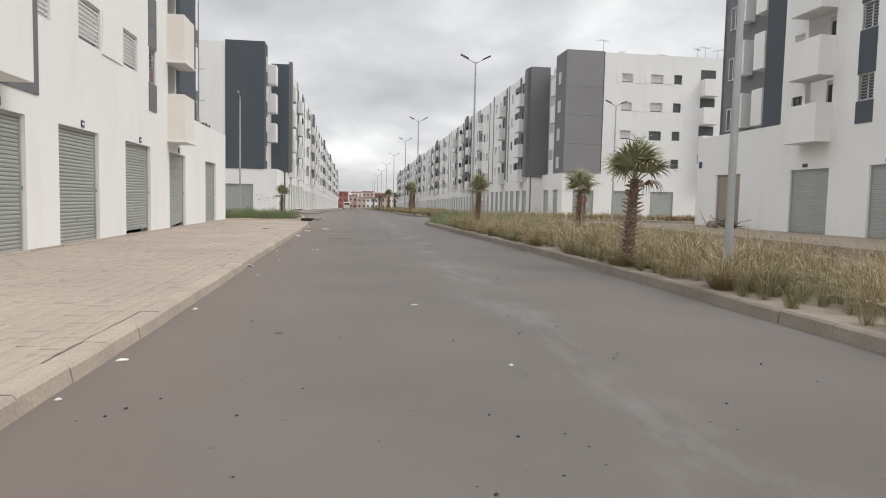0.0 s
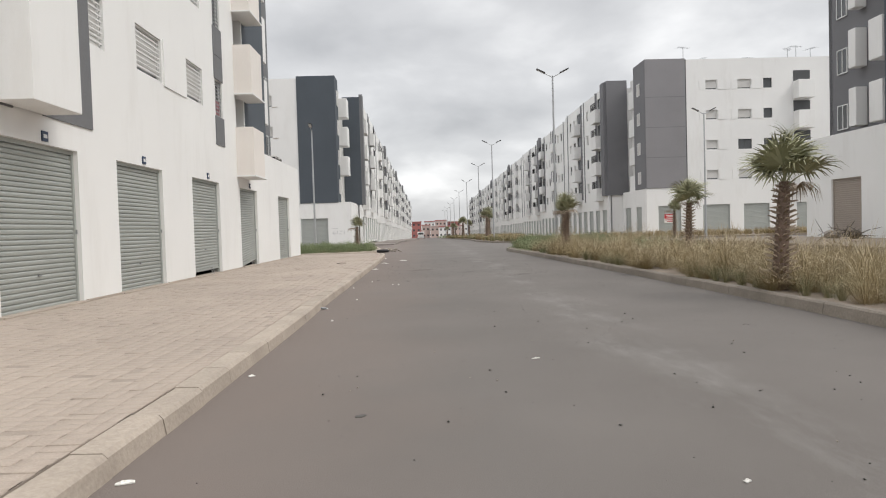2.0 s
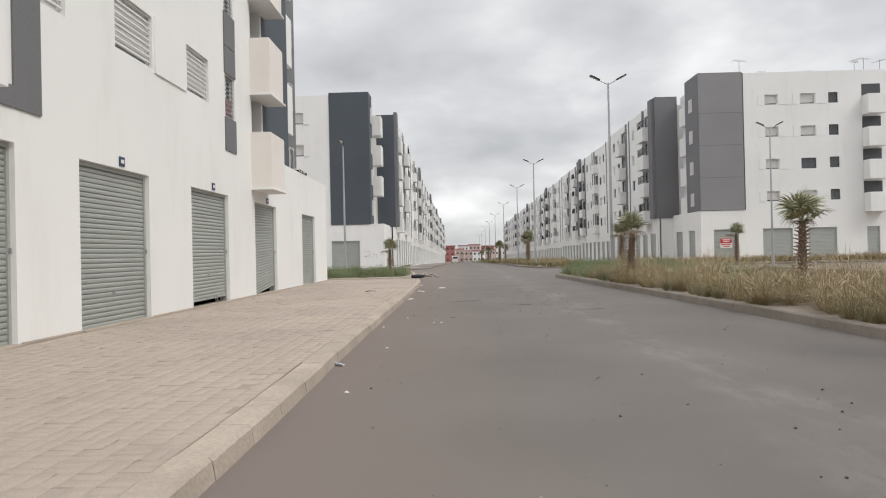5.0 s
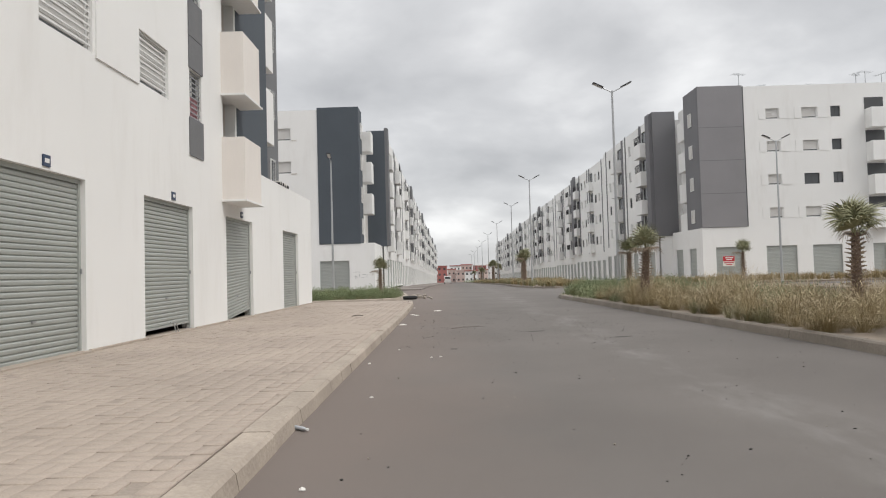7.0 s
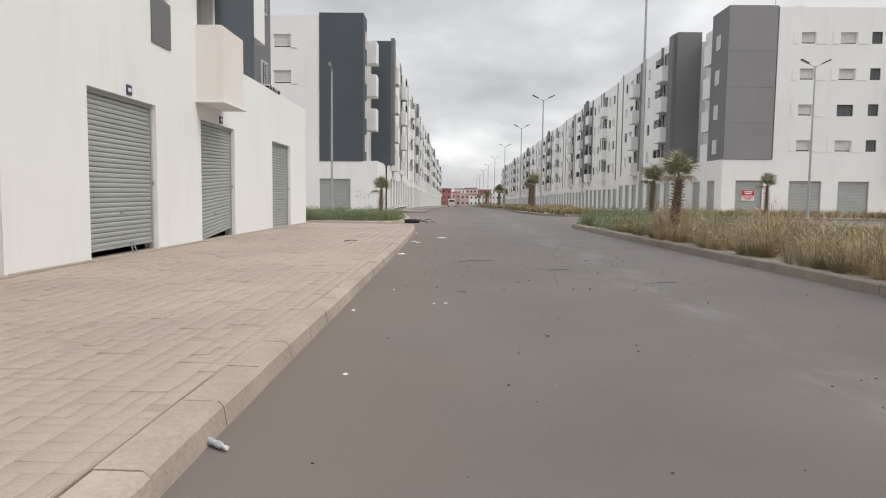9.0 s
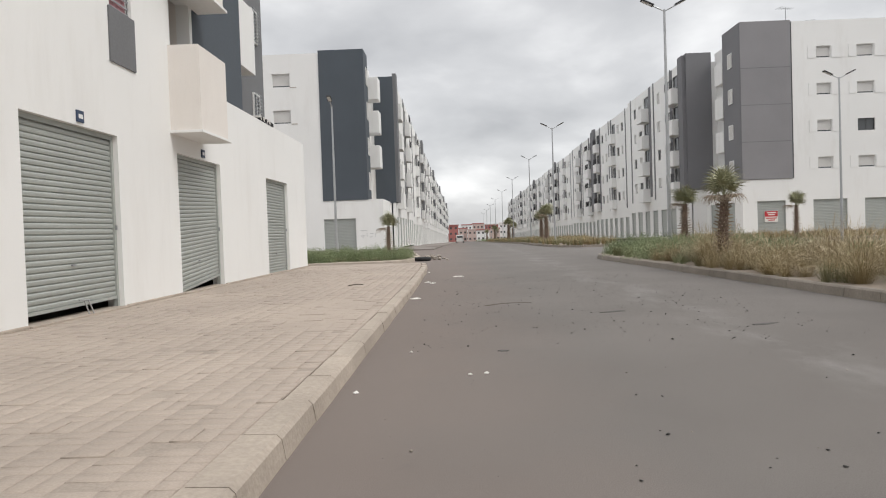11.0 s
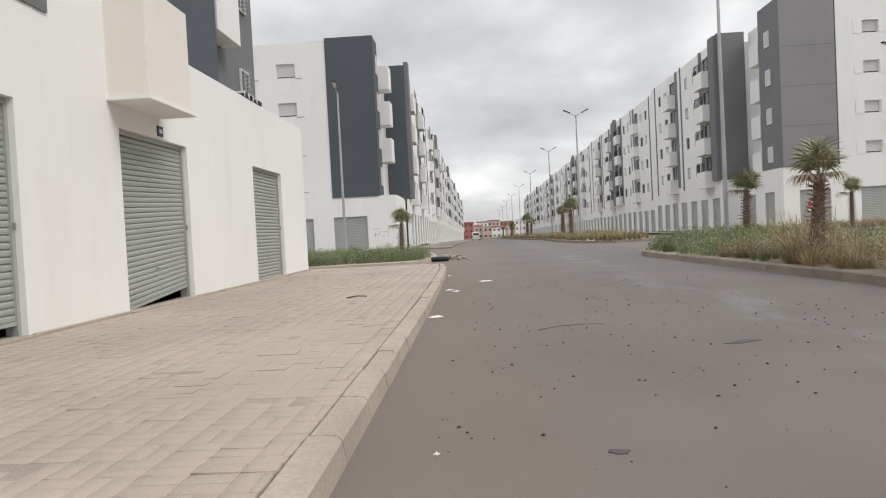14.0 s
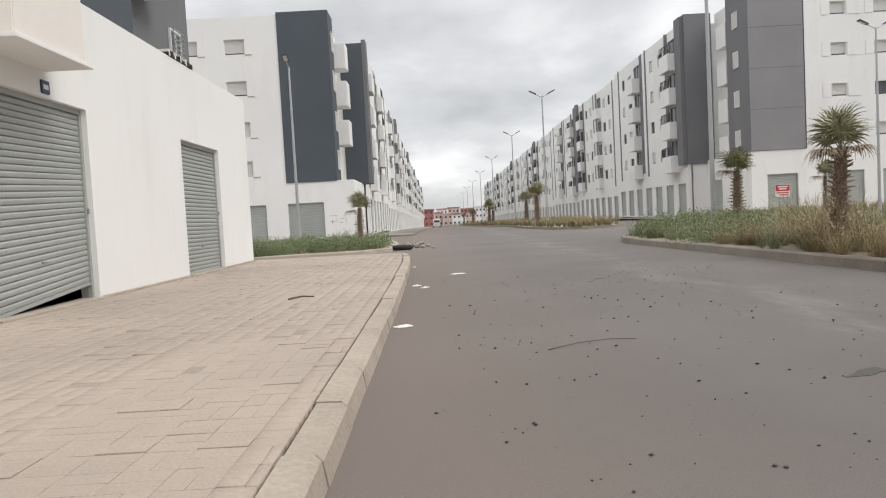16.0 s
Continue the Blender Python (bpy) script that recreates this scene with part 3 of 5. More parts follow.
    part("gable_wall", boxes((X - 13, X - 1.6, 39.6, 40.0, 4.5, 17.2)), WHITE, b)
    part("hung_cloth", boxes((-27.0, -26.35, -0.105, -0.085, fl[0] + 0.62, fl[0] + 1.12), m=m, bevel=0.006), PINKCLOTH, b, "faded pink cloth hung behind the grille")
    # slate frame and the white bay beside it, over the first shutter
    part("slate_frame", boxes((-17.72, -17.05, 0.0, 0.03, 3.72, 17.2), (-17.05, -15.9, 0.0, 0.03, 3.72, 4.05), (-14.98, -14.2, 0.0, 0.03, 3.70, 17.2), m=m), STRIP, b)
    for z in fl:
        part("bay", boxes((-15.95, -14.42, 0.03, 0.70, z - 1.2, z + 1.55), m=m, bevel=0.012), WHITE, b, "white projecting bay")
    return b


PLATE = material("blue_enamel_plate", (0.03, 0.05, 0.10), 0.4, spread=0.1, scale=0.5, fine=20, bump=0.0)
PINKCLOTH = material("faded_pink_cloth", (0.42, 0.22, 0.24), 0.9, spread=0.35, scale=0.15, fine=14, bump=0.4)
near_left()


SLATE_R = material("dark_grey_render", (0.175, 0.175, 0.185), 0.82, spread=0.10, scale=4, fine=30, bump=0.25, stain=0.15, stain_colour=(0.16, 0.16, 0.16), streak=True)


# ---- far rows: one section each, then repeats along the street ----
def row_section(rz, y_sign, label, dark, long=22.0, gz=0.12, flip=False, out=0.85, low=4.6, storey=3.05):
    """A section of the shop-and-flat row, built at the origin: facade on x = 0."""
    b = thing("apartment_building", 0, 0, 0, label, "building", "row of apartment buildings")
    m = facing(rz, 0, 0)
    off = -long if y_sign < 0 else 0.0
    U = lambda a, w: (off + long - a - w) if (y_sign < 0) != flip else off + a
    doors = [(0.55 + 3.14 * k, 1.95) for k in range(7)]
    part("ground_floor_wall", wall_sheet(off, off + long, 0.0, low, 0.3, [(U(a, w), U(a, w) + w, gz, 3.0) for a, w in doors], m), WHITE, b)
    for a, w in doors:
        roll_door(b, m, U(a, w), gz, w, 3.0 - gz, slats=False, pitch=0.2, extras=False)
    fl = [low + storey * k for k in range(4)]
    roof = low + 4 * storey + 0.2
    wins = []
    for k, z in enumerate(fl):
        for i, (a, w) in enumerate(((5.6, 1.2), (8.4, 1.0), (15.6, 1.3), (18.2, 1.0))):
            wins.append((U(a, w), z + 0.75, w, 1.15, "dark" if (i * 3 + k * 2) % 5 < 2 else "blind"))
        wins.append((U(1.75, 2.2), z + 0.4, 2.2, 2.0, "dark"))
        wins.append((U(12.65, 2.0), z + 0.4, 2.0, 2.0, "dark"))
    part("upper_wall", wall_sheet(off, off + long, low, roof, 0.3, [window_hole(*w[:4]) for w in wins], m), WHITE, b)
    for w in wins:
        window(b, m, *w[:4], style=w[4])
    part("core", boxes((off, off + long, -12, -0.45, 0.0, roof - 0.3), m=m), WHITE, b)
    part("pier", boxes((U(0.0, 1.3), U(0.0, 1.3) + 1.3, 0.0, 0.35, low, roof + 0.4), m=m), dark, b, "dark rendered pier")
    for a in (4.5, 10.5, 20.4):
        part("slate_strip", boxes((U(a, 0.3), U(a, 0.3) + 0.3, 0.0, 0.06, low - 0.4, roof + 0.1), m=m), dark, b)
    for a, w in ((4.02, 0.45), (11.75, 0.8)):
        part("slate_panel", boxes((U(a, w), U(a, w) + w, 0.0, 0.04, low, roof), m=m), dark, b)
    for z in fl:
        for a, w in ((1.7, 2.3), (12.6, 2.1)):
            u = U(a, w)
            bal = part("balcony", tub(u, u + w, out, z - (0.35 if flip else 0.55), z + 0.95, m, round_off=0), WHITE, b)
            k = int(z * 3 + a)
            if k % 3 == 0:  # barred in up to the next slab
                gaps = [(u + 0.06 + (w - 0.12) * i / 6 + 0.03, u + 0.06 + (w - 0.12) * (i + 1) / 6 - 0.03, z + 0.99, z + 1.72) for i in range(6)]
                rail = wall_sheet(u + 0.03, u + w - 0.03, z + 0.93, z + 1.78, 0.05, gaps, m @ Matrix.Translation((0, out - 0.035, 0)))
                part("railing", rail, BLACK, bal, "dark iron balcony bars")
    return b


right_a = row_section(90, 1, "white five-storey flats over shops with grey piers", SLATE_R)
right_b = row_section(90, 1, "white five-storey flats over shops with grey piers and small balconies", SLATE_R, flip=True, out=0.6)
left_a = row_section(-90, -1, "white five-storey flats over shops with slate piers", STRIP, out=0.6, low=4.35, storey=2.87)
left_b = row_section(-90, -1, "white five-storey flats over shops with slate piers and small balconies", STRIP, flip=True, out=0.45, low=4.35, storey=2.87)
for one, two, x, y0 in ((right_a, right_b, 20.7, 79.2), (left_a, left_b, -7.15, 77.6)):
    for k in range(11):
        y = y0 + 22.0 * k
        at = Matrix.Translation((x, y, 0.0 if k == 0 else ground_z(y + 11)))
        if k < 2:
            (one, two)[k].matrix_basis = at
        else:
            copy_thing((one, two)[k % 2], at)


# ---- corner buildings whose ends face the crossing ----
def corner_left():
    X, Y = -7.72, 71.7
    b = thing("apartment_building", X - 5, Y + 3, 0, "white corner building with a slate corner pier", "building")
    g = facing(180, 0, Y)  # u = -x
    f = facing(-90, X, 0)  # u = -y
    doors = [(-16.1, -14.5), (-12.86, -10.1)]
    part("ground_floor_wall", wall_sheet(-X, 34, 0.0, 4.4, 0.3, [(-b1, -a, 0.12, 2.8) for a, b1 in doors], g), WHITE, b)
    for a, b1 in doors:
        roll_door(b, g, -b1, 0.12, b1 - a, 2.68, slats=False, pitch=0.13, extras=False)
    part("ground_floor_side", wall_sheet(-77.6, -Y - 0.3, 0.0, 4.4, 0.3, [(-76.6, -74.4, 0.12, 2.8)], f), WHITE, b)
    roll_door(b, f, -76.6, 0.12, 2.2, 2.68, slats=False, pitch=0.13, extras=False)
    part("terrace", boxes((-34, X - 0.3, Y + 0.3, 77.6, 4.1, 4.3)), CONCRETE, b)
    wins = []
    for x0, x1 in ((-16.9, -15.35), (-19.9, -18.9)):
        wins += [(-x1, z, x1 - x0, 1.15) for z in (14.2, 11.08)]
    wins += [(16.2 - 0.9, z, 0.9, 1.2) for z in (7.95, 4.98)]
    wins += [(19.9 - 0.9, z, 0.9, 1.2) for z in (7.95, 4.98)]
    part("gable_wall", wall_sheet(12.85, 34, 4.4, 17.0, 0.3, [window_hole(*w) for w in wins], g), WHITE, b)
    for w in wins:
        window(b, g, *w, style="blind")
        part("string_line", boxes((w[0] - 0.55, w[0], 0.0, 0.03, w[1] - 0.06, w[1] - 0.01), m=g), CONCRETE, b)
    part("corner_pier", boxes((-12.85, -8.98, Y - 0.05, 74.0, 4.36, 17.2)), SLATE, b, "slate corner pier")
    part("core", boxes((-34, -9.35, Y + 0.35, 78, 4.3, 16.75)), WHITE, b)
    for z in (5.1, 8.1, 11.2, 14.2):
        s = facing(-90, -8.98 + 0.17, 0)
        window(b, s, -73.6, z + 0.2, 0.9, 1.5, style="blind")
        if z > 5.5:
            part("balcony", boxes((-9.36, -8.15, 74.5, 76.2, z - 0.75, z + 1.25), bevel=0.05), WHITE, b)
    part("step_pier", boxes((-9.0, -7.12, 77.55, 79.0, 4.3, 16.15)), SLATE, b, "slate pier at the step")
    return b


def corner_right():
    X, Y = 22.4, 71.0
    b = thing("apartment_building", X + 5, Y + 3, 0, "white corner building with a grey corner pier", "building")
    g = facing(180, 0, Y)  # u = -x
    f = facing(90, X, 0)  # u = y
    doors = [(23.6, 25.95), (28.2, 31.0), (32.42, 35.1), (37.9, 39.1)]
    part("ground_floor_wall", wall_sheet(-60, -X, 0.0, 4.85, 0.3, [(-b1, -a, 0.16, 3.05) for a, b1 in doors], g), WHITE, b)
    for a, b1 in doors:
        roll_door(b, g, -b1, 0.16, b1 - a, 2.89, slats=False, pitch=0.13, extras=False)
    sd = [(72.6, 74.4), (76.2, 78.2)]
    part("ground_floor_side", wall_sheet(Y + 0.3, 79.2, 0.0, 4.85, 0.3, [(a, c, 0.16, 3.05) for a, c in sd], f), WHITE, b)
    for a, c in sd:
        roll_door(b, f, a, 0.16, c - a, 2.89, slats=False, pitch=0.13, extras=False)
    part("terrace", boxes((X + 0.3, 60, Y + 0.3, 79.2, 4.5, 4.7)), CONCRETE, b)
    wins = []
    for k, z in enumerate((14.72, 11.68, 8.63, 5.58)):
        wins += [(-29.85, z, 1.2, 0.98, "blind"), (-33.35, z, 1.4, 1.0, "blind" if k != 2 else "dark"), (-35.5, z + 0.05, 0.9, 1.0, "dark"), (-45.5, z, 1.3, 1.1, "blind"), (-50, z, 1.3, 1.1, "dark")]
    part("gable_wall", wall_sheet(-60, -26.47, 4.85, 17.8, 0.3, [window_hole(*w[:4]) for w in wins], g), WHITE, b)
    for w in wins:
        window(b, g, *w[:4], style=w[4])
        if w[4] == "blind":
            part("raised_panel", boxes((w[0] + w[2] + 0.06, w[0] + w[2] + 0.66, 0.0, 0.03, w[1], w[1] + w[3]), m=g), WHITE, b)
            part("raised_panel", boxes((w[0] - 1.0, w[0] - 0.06, 0.0, 0.03, w[1], w[1] + w[3] + 0.05), m=g), WHITE, b)
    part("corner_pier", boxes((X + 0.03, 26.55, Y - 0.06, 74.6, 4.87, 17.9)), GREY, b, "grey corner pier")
    # street-side flank: its shade against the front is painted by a darker sheet
    part("pier_flank", boxes((X, X + 0.03, Y - 0.03, 74.6, 4.87, 17.88)), SLATE_R, b, "flank of the pier, its shade put into a darker grey")
    for z in (7.95, 11.0, 14.05):
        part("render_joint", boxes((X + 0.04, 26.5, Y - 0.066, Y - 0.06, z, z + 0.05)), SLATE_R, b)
    # dark strip on the wall stands for the shadow line beside the pier
    part("pier_shadow_gap", boxes((26.55, 26.66, Y - 0.03, Y - 0.002, 4.87, 17.8)), DARKFRAME, b)
    part("core", boxes((X + 1.2, 60, Y + 0.35, 79.5, 4.7, 17.5)), WHITE, b)
    for z in (5.3, 8.35, 11.4, 14.45):
        window(b, facing(90, X - 0.17, 0), 72.5, z + 0.1, 0.9, 1.25, style="blind")
        window(b, facing(90, X + 1.2 - 0.17, 0), 77.6, z, 0.9, 1.3, style="glass")
        part("balcony", boxes((X + 0.1, X + 1.2, 75.0, 76.8, z - 0.7, z + 1.2), bevel=0.05), WHITE, b)
        part("balcony", boxes((-39.4, -37.7, 0.0, 1.0, z - 0.9, z + 0.9), m=g, bevel=0.03), WHITE, b)
        # shade above the parapet, painted as a dark sheet on the wall
        part("balcony_shade", boxes((-39.4, -37.7, 0.0, 0.05, z + 0.9, z + 2.0), m=g), DARKFRAME, b)
    part("step_pier", boxes((20.68, 23.05, 79.0, 80.4, 4.6, 17.55)), SLATE_R, b, "grey pier at the step")
    return b


kb = corner_left()
corner_right()
for k, (x, z, w, tall) in enumerate(((-9.7, 1.25, 0.35, 0.03), (-9.55, 1.05, 0.03, 0.35), (-9.2, 1.2, 0.03, 0.3), (-8.95, 1.45, 0.35, 0.025), (-9.0, 1.15, 0.25, 0.03), (-8.5, 1.1, 0.03, 0.4), (-9.75, 1.7, 0.6, 0.025))):
    part("scrawl_bar", boxes((x, x + w, 71.7 - 0.006, 71.7 - 0.002, z, z + tall)), IRON, kb, "faded painted scrawl")


def near_right():
    X, zg, zp = 22.0, 0.33, 5.85
    b = thing("apartment_building", X, 30, 0, "white apartment building with dark grey panels across the road", "building")
    f = facing(90, X, 0.2)  # u = y
    doors = [(24.2, 26.92, SHUTTER), (29.4, 32.15, SHUTTER), (36.6, 39.1, BEIGE_SHUTTER), (19.2, 22.0, SHUTTER)]
    part("ground_floor_wall", wall_sheet(-10, 41.5, 0.0, zp, 0.3, [(a, c, zg, 3.45) for a, c, _ in doors], f), WHITE, b)
    for a, c, mt in doors:
        roll_door(b, f, a, zg, c - a, 3.12, slats=False, pitch=0.11, extras=False, mat=mt)
    for a in (40.9, 30.9, 25.7, 20.7):
        part("number_plate", boxes((a, a + 0.35, 0.0, 0.03, 3.55 if a < 40 else 3.95, 3.72 if a < 40 else 4.35), m=f), PLATE, b, "small dark blue enamel plate")
    part("end_wall", boxes((X + 0.3, X + 13, 41.4, 41.7, 0, zp)), WHITE, b)
    part("terrace", boxes((X + 0.3, X + 13, 33, 41.4, 5.0, 5.2)), CONCRETE, b)
    fl = [5.85 + 3.05 * k for k in range(4)]
    wins, holes = [], []
    for z in fl:
        wins += [(31.62, z + 0.1, 0.8, 1.15, "blind" if z > 8 else "dark"), (27.0, z + 0.45, 0.9, 1.1, "glass"), (21.5, z + 0.45, 1.2, 1.15, "blind")]
        holes.append((29.5, 31.4, z + 0.6, z + 1.85))
    part("upper_wall", wall_sheet(-10, 33.2, zp, 18.4, 0.3, [window_hole(*w[:4]) for w in wins] + holes, f), WHITE, b)
    for w in wins:
        window(b, f, *w[:4], style=w[4], bars=w[0] == 27.0)
    for z in fl:
        part("balcony", tub(29.4, 31.6, 0.86, z - 1.2, z + 0.6, f), WHITE, b)
        part("balcony_recess", boxes((29.4, 31.5, -1.3, -1.2, z + 0.4, z + 2.0), m=f), CREAM, b)
        part("balcony_window", boxes((30.4, 31.3, -1.19, -1.15, z + 0.5, z + 1.75), m=f), DARKFRAME, b)
        part("slate_panel", boxes((26.95, 27.95, 0.0, 0.03, z - 0.55, z + 0.42), m=f), SLATE, b)
        part("slate_panel", boxes((26.95, 27.95, 0.0, 0.03, z + 1.58, z + 2.48), m=f), SLATE, b)
        part("slate_wall", boxes((33.2, 34.8, -0.3, -0.004, z, z + 3.05), m=f), SLATE, b)
        part("bay", boxes((35.0, 36.0, -0.9, -0.02, z + 0.2, z + 2.2), m=f, bevel=0.04), WHITE, b)
        part("bay", boxes((37.5, 38.1, -0.98, -0.35, z + 0.3, z + 2.3), m=f, bevel=0.04), WHITE, b)
        part("setback_wall", boxes((34.8, 40.8, -1.3, -1.0, z if z > 6 else 5.2, z + 3.05), m=f), SLATE_R, b)
        window(b, facing(90, X + 1.0 - 0.17, 0.2), 39.1, z + 0.35, 0.9, 1.35, style="glass")
    part("gable_wall", boxes((X + 1.0, X + 13, 40.7, 41.0, 5.2, 18.4)), WHITE, b)
    part("roof", boxes((X + 0.31, X + 13, -10, 40.7, 18.1, 18.35)), CONCRETE, b)
    return b


near_right()


# ---- planting ----
def leafy(name, colours, rough=0.7):
    """Foliage whose tone wanders from blade to blade between the given colours."""
    m = bpy.data.materials.new(name)
    m.use_nodes = True
    n, l = m.node_tree.nodes, m.node_tree.links
    b = n["Principled BSDF"]
    b.inputs["Roughness"].default_value = rough
    geo = n.new("ShaderNodeNewGeometry")
    r = n.new("ShaderNodeValToRGB")
    e = r.color_ramp.elements
    e[0].color, e[1].color = (*colours[0], 1), (*colours[-1], 1)
    for k, c in enumerate(colours[1:-1]):
        e.new((k + 1) / (len(colours) - 1)).color = (*c, 1)
    big = n.new("ShaderNodeTexNoise")
    big.inputs["Scale"].default_value, big.inputs["Detail"].default_value = 0.5, 3
    l.new(geo.outputs["Position"], big.inputs["Vector"])
    mix = n.new("ShaderNodeMath")
    mix.operation = "MULTIPLY_ADD"
    mix.inputs[1].default_value = 0.55
    l.new(geo.outputs["Random Per Island"], mix.inputs[0])
    s = n.new("ShaderNodeMapRange")
    s.inputs["From Min"].default_value, s.inputs["From Max"].default_value, s.inputs["To Max"].default_value = 0.3, 0.7, 0.45
    l.new(big.outputs["Fac"], s.inputs["Value"])
    l.new(s.outputs["Result"], mix.inputs[2])
    l.new(mix.outputs[0], r.inputs["Fac"])
    l.new(r.outputs["Color"], b.inputs["Base Color"])
    return m


STRAW = leafy("dry_fountain_grass", [(0.16, 0.122, 0.058), (0.26, 0.202, 0.102), (0.36, 0.285, 0.155), (0.45, 0.368, 0.215)])
OLIVE = leafy("olive_grass", [(0.14, 0.145, 0.07), (0.23, 0.215, 0.115), (0.33, 0.29, 0.17)])
GREENGRASS = leafy("green_grass_blades", [(0.15, 0.175, 0.09), (0.23, 0.255, 0.135), (0.32, 0.335, 0.20)])
PLUME = leafy("pale_grass_plume", [(0.38, 0.305, 0.19), (0.55, 0.46, 0.31)])
SHRUB = leafy("grey_green_shrub", [(0.12, 0.155, 0.07), (0.20, 0.245, 0.12), (0.30, 0.335, 0.19)])
FROND = leafy("fan_palm_green", [(0.19, 0.195, 0.105), (0.28, 0.28, 0.165), (0.38, 0.37, 0.24)], 0.55)
DRYFROND = leafy("dry_palm_brown", [(0.20, 0.15, 0.11), (0.36, 0.29, 0.21)])
BARK = material("fibrous_palm_trunk", (0.19, 0.135, 0.105), 0.9, spread=0.3, scale=0.3, fine=40, bump=0.6)
RNG = np.random.default_rng(7)


def inside(px, py, poly):
    hit = np.zeros(len(px), bool)
    for (ax, ay), (bx, by) in zip(poly, poly[1:] + poly[:1]):
        c = ((ay > py) != (by > py)) & (px < (bx - ax) * (py - ay) / (by - ay + 1e-9) + ax)
        hit ^= c
    return hit


def raw_mesh(name, verts, quads, tris, mat):
    me = bpy.data.meshes.new(name)
    nq, nt = len(quads), len(tris)
    me.vertices.add(len(verts))
    me.vertices.foreach_set("co", np.asarray(verts, np.float32).ravel())
    me.loops.add(nq * 4 + nt * 3)
    me.loops.foreach_set("vertex_index", np.concatenate([np.asarray(quads, np.int32).ravel(), np.asarray(tris, np.int32).ravel()]))
    me.polygons.add(nq + nt)
    me.polygons.foreach_set("loop_start", np.concatenate([np.arange(nq) * 4, nq * 4 + np.arange(nt) * 3]).astype(np.int32))
    me.update(calc_edges=True)
    me.validate()
    me.materials.append(mat)
    return me


def blades(name, roots, count, length, width, lean, mat, label, category, plume=False, spread=0.10):
    """Arching blades round many tufts: each root carries count blades of its own length and lean."""
    n = len(roots) * count
    r = np.repeat(roots, count, axis=0)
    az = RNG.uniform(0, math.tau, n)
    r = r[:, :3] + np.c_[np.cos(az), np.sin(az), np.zeros(n)] * RNG.uniform(0, spread, n)[:, None]
    size = np.repeat(roots[:, 3], count) if roots.shape[1] > 3 else np.ones(n)
    L = RNG.uniform(*length, n) * size
    ln = RNG.uniform(*lean, n)
    d = np.c_[np.cos(az), np.sin(az), np.zeros(n)]
    side = np.c_[-np.sin(az), np.cos(az), np.zeros(n)] * (RNG.uniform(*width, n) / 2)[:, None]
    up = np.array((0, 0, 1.0))

    def at(s):
        return r + d * (ln * L * s**1.7)[:, None] + up * (L * (s - 0.42 * ln * s * s))[:, None]

    a, m, e = at(0.0), at(0.5), at(1.0)
    if plume:
        a, m, e = at(0.72), at(0.86), at(1.03)
        v = np.stack([a, m - side, m + side, e], 1).reshape(-1, 3)
        i = np.arange(n)[:, None] * 4
        return tagged(new(name, raw_mesh(name, v, i + np.array((0, 2, 3, 1)), np.zeros((0, 3), int), mat)), label, category, kind="stuff")
    v = np.stack([a - side, a + side, m - side * 0.8, m + side * 0.8, e], 1).reshape(-1, 3)
    i = np.arange(n)[:, None] * 5
    return tagged(new(name, raw_mesh(name, v, i + np.array((0, 1, 3, 2)), i + np.array((2, 3, 4)), mat)), label, category, kind="stuff")


def tufts(poly, per_m2, z, size=(0.8, 1.15), inset=0.0, keep=None):
    xs, ys = [p[0] for p in poly], [p[1] for p in poly]
    n = int((max(xs) - min(xs)) * (max(ys) - min(ys)) * per_m2)
    p = np.c_[RNG.uniform(min(xs), max(xs), n), RNG.uniform(min(ys), max(ys), n)]
    ok = inside(p[:, 0], p[:, 1], poly)
    if inset:
        for dx, dy in ((inset, 0), (-inset, 0), (0, inset), (0, -inset)):
            ok &= inside(p[:, 0] + dx, p[:, 1] + dy, poly)
    p = p[ok]
    if keep is not None:
        p = p[keep(p[:, 0], p[:, 1])]
    zz = np.full(len(p), z) + np.array([ground_z(y) for y in p[:, 1]])
    return np.c_[p, zz, RNG.uniform(*size, len(p))]


def patchiness(x, y):
    return np.array([noise.noise((a * 0.35, b * 0.22, 3.1)) for a, b in zip(x, y)])


near_median = [(x, y) for x, y in MEDIAN if y > 3]
near_median = [(5.7, 3.2)] + near_median + [(11.2, 3.2)]
GREEN_FROM = lambda x, y: (y + 0.25 * (x - 5) > 36.8) | ((patchiness(x, y) > 0.28) & (y > 27))
straw_roots = tufts(near_median, 3.3, 0.16, (0.6, 1.2), 0.30, lambda x, y: ~GREEN_FROM(x, y) & (patchiness(x * 2.2, y * 2.2) > -0.26))
straw_roots[:, 3] *= 0.95 + 0.6 * patchiness(straw_roots[:, 0] * 2.6 + 40, straw_roots[:, 1] * 2.6)  # mounds of uneven height
straw_roots[:, 3] *= np.where(straw_roots[:, 1] > 22, 1.15, 1.0)  # the strip grows taller towards the crossing
blades("fountain_grass", straw_roots, 420, (0.34, 0.86), (0.0018, 0.0040), (0.05, 1.75), STRAW, "dry straw-coloured fountain grass on the central strip", "grass", spread=0.20)
blades("grass_plumes", straw_roots, 70, (0.50, 0.98), (0.006, 0.012), (0.1, 1.5), PLUME, "pale feathery seed heads of the dry grass", "grass", plume=True, spread=0.20)
olive_roots = tufts(near_median, 5.0, 0.16, (0.6, 1.0), 0.24, lambda x, y: patchiness(x + 9, y) > 0.05)
blades("olive_grass", olive_roots, 90, (0.3, 0.65), (0.003, 0.007), (0.1, 1.0), OLIVE, "olive-green grass among the dry tufts", "grass")
far_roots = tufts(MEDIAN_FAR, 1.0, 0.10, (0.8, 1.2), 0.3, lambda x, y: (y < 190) & (patchiness(x, y) > -0.1))
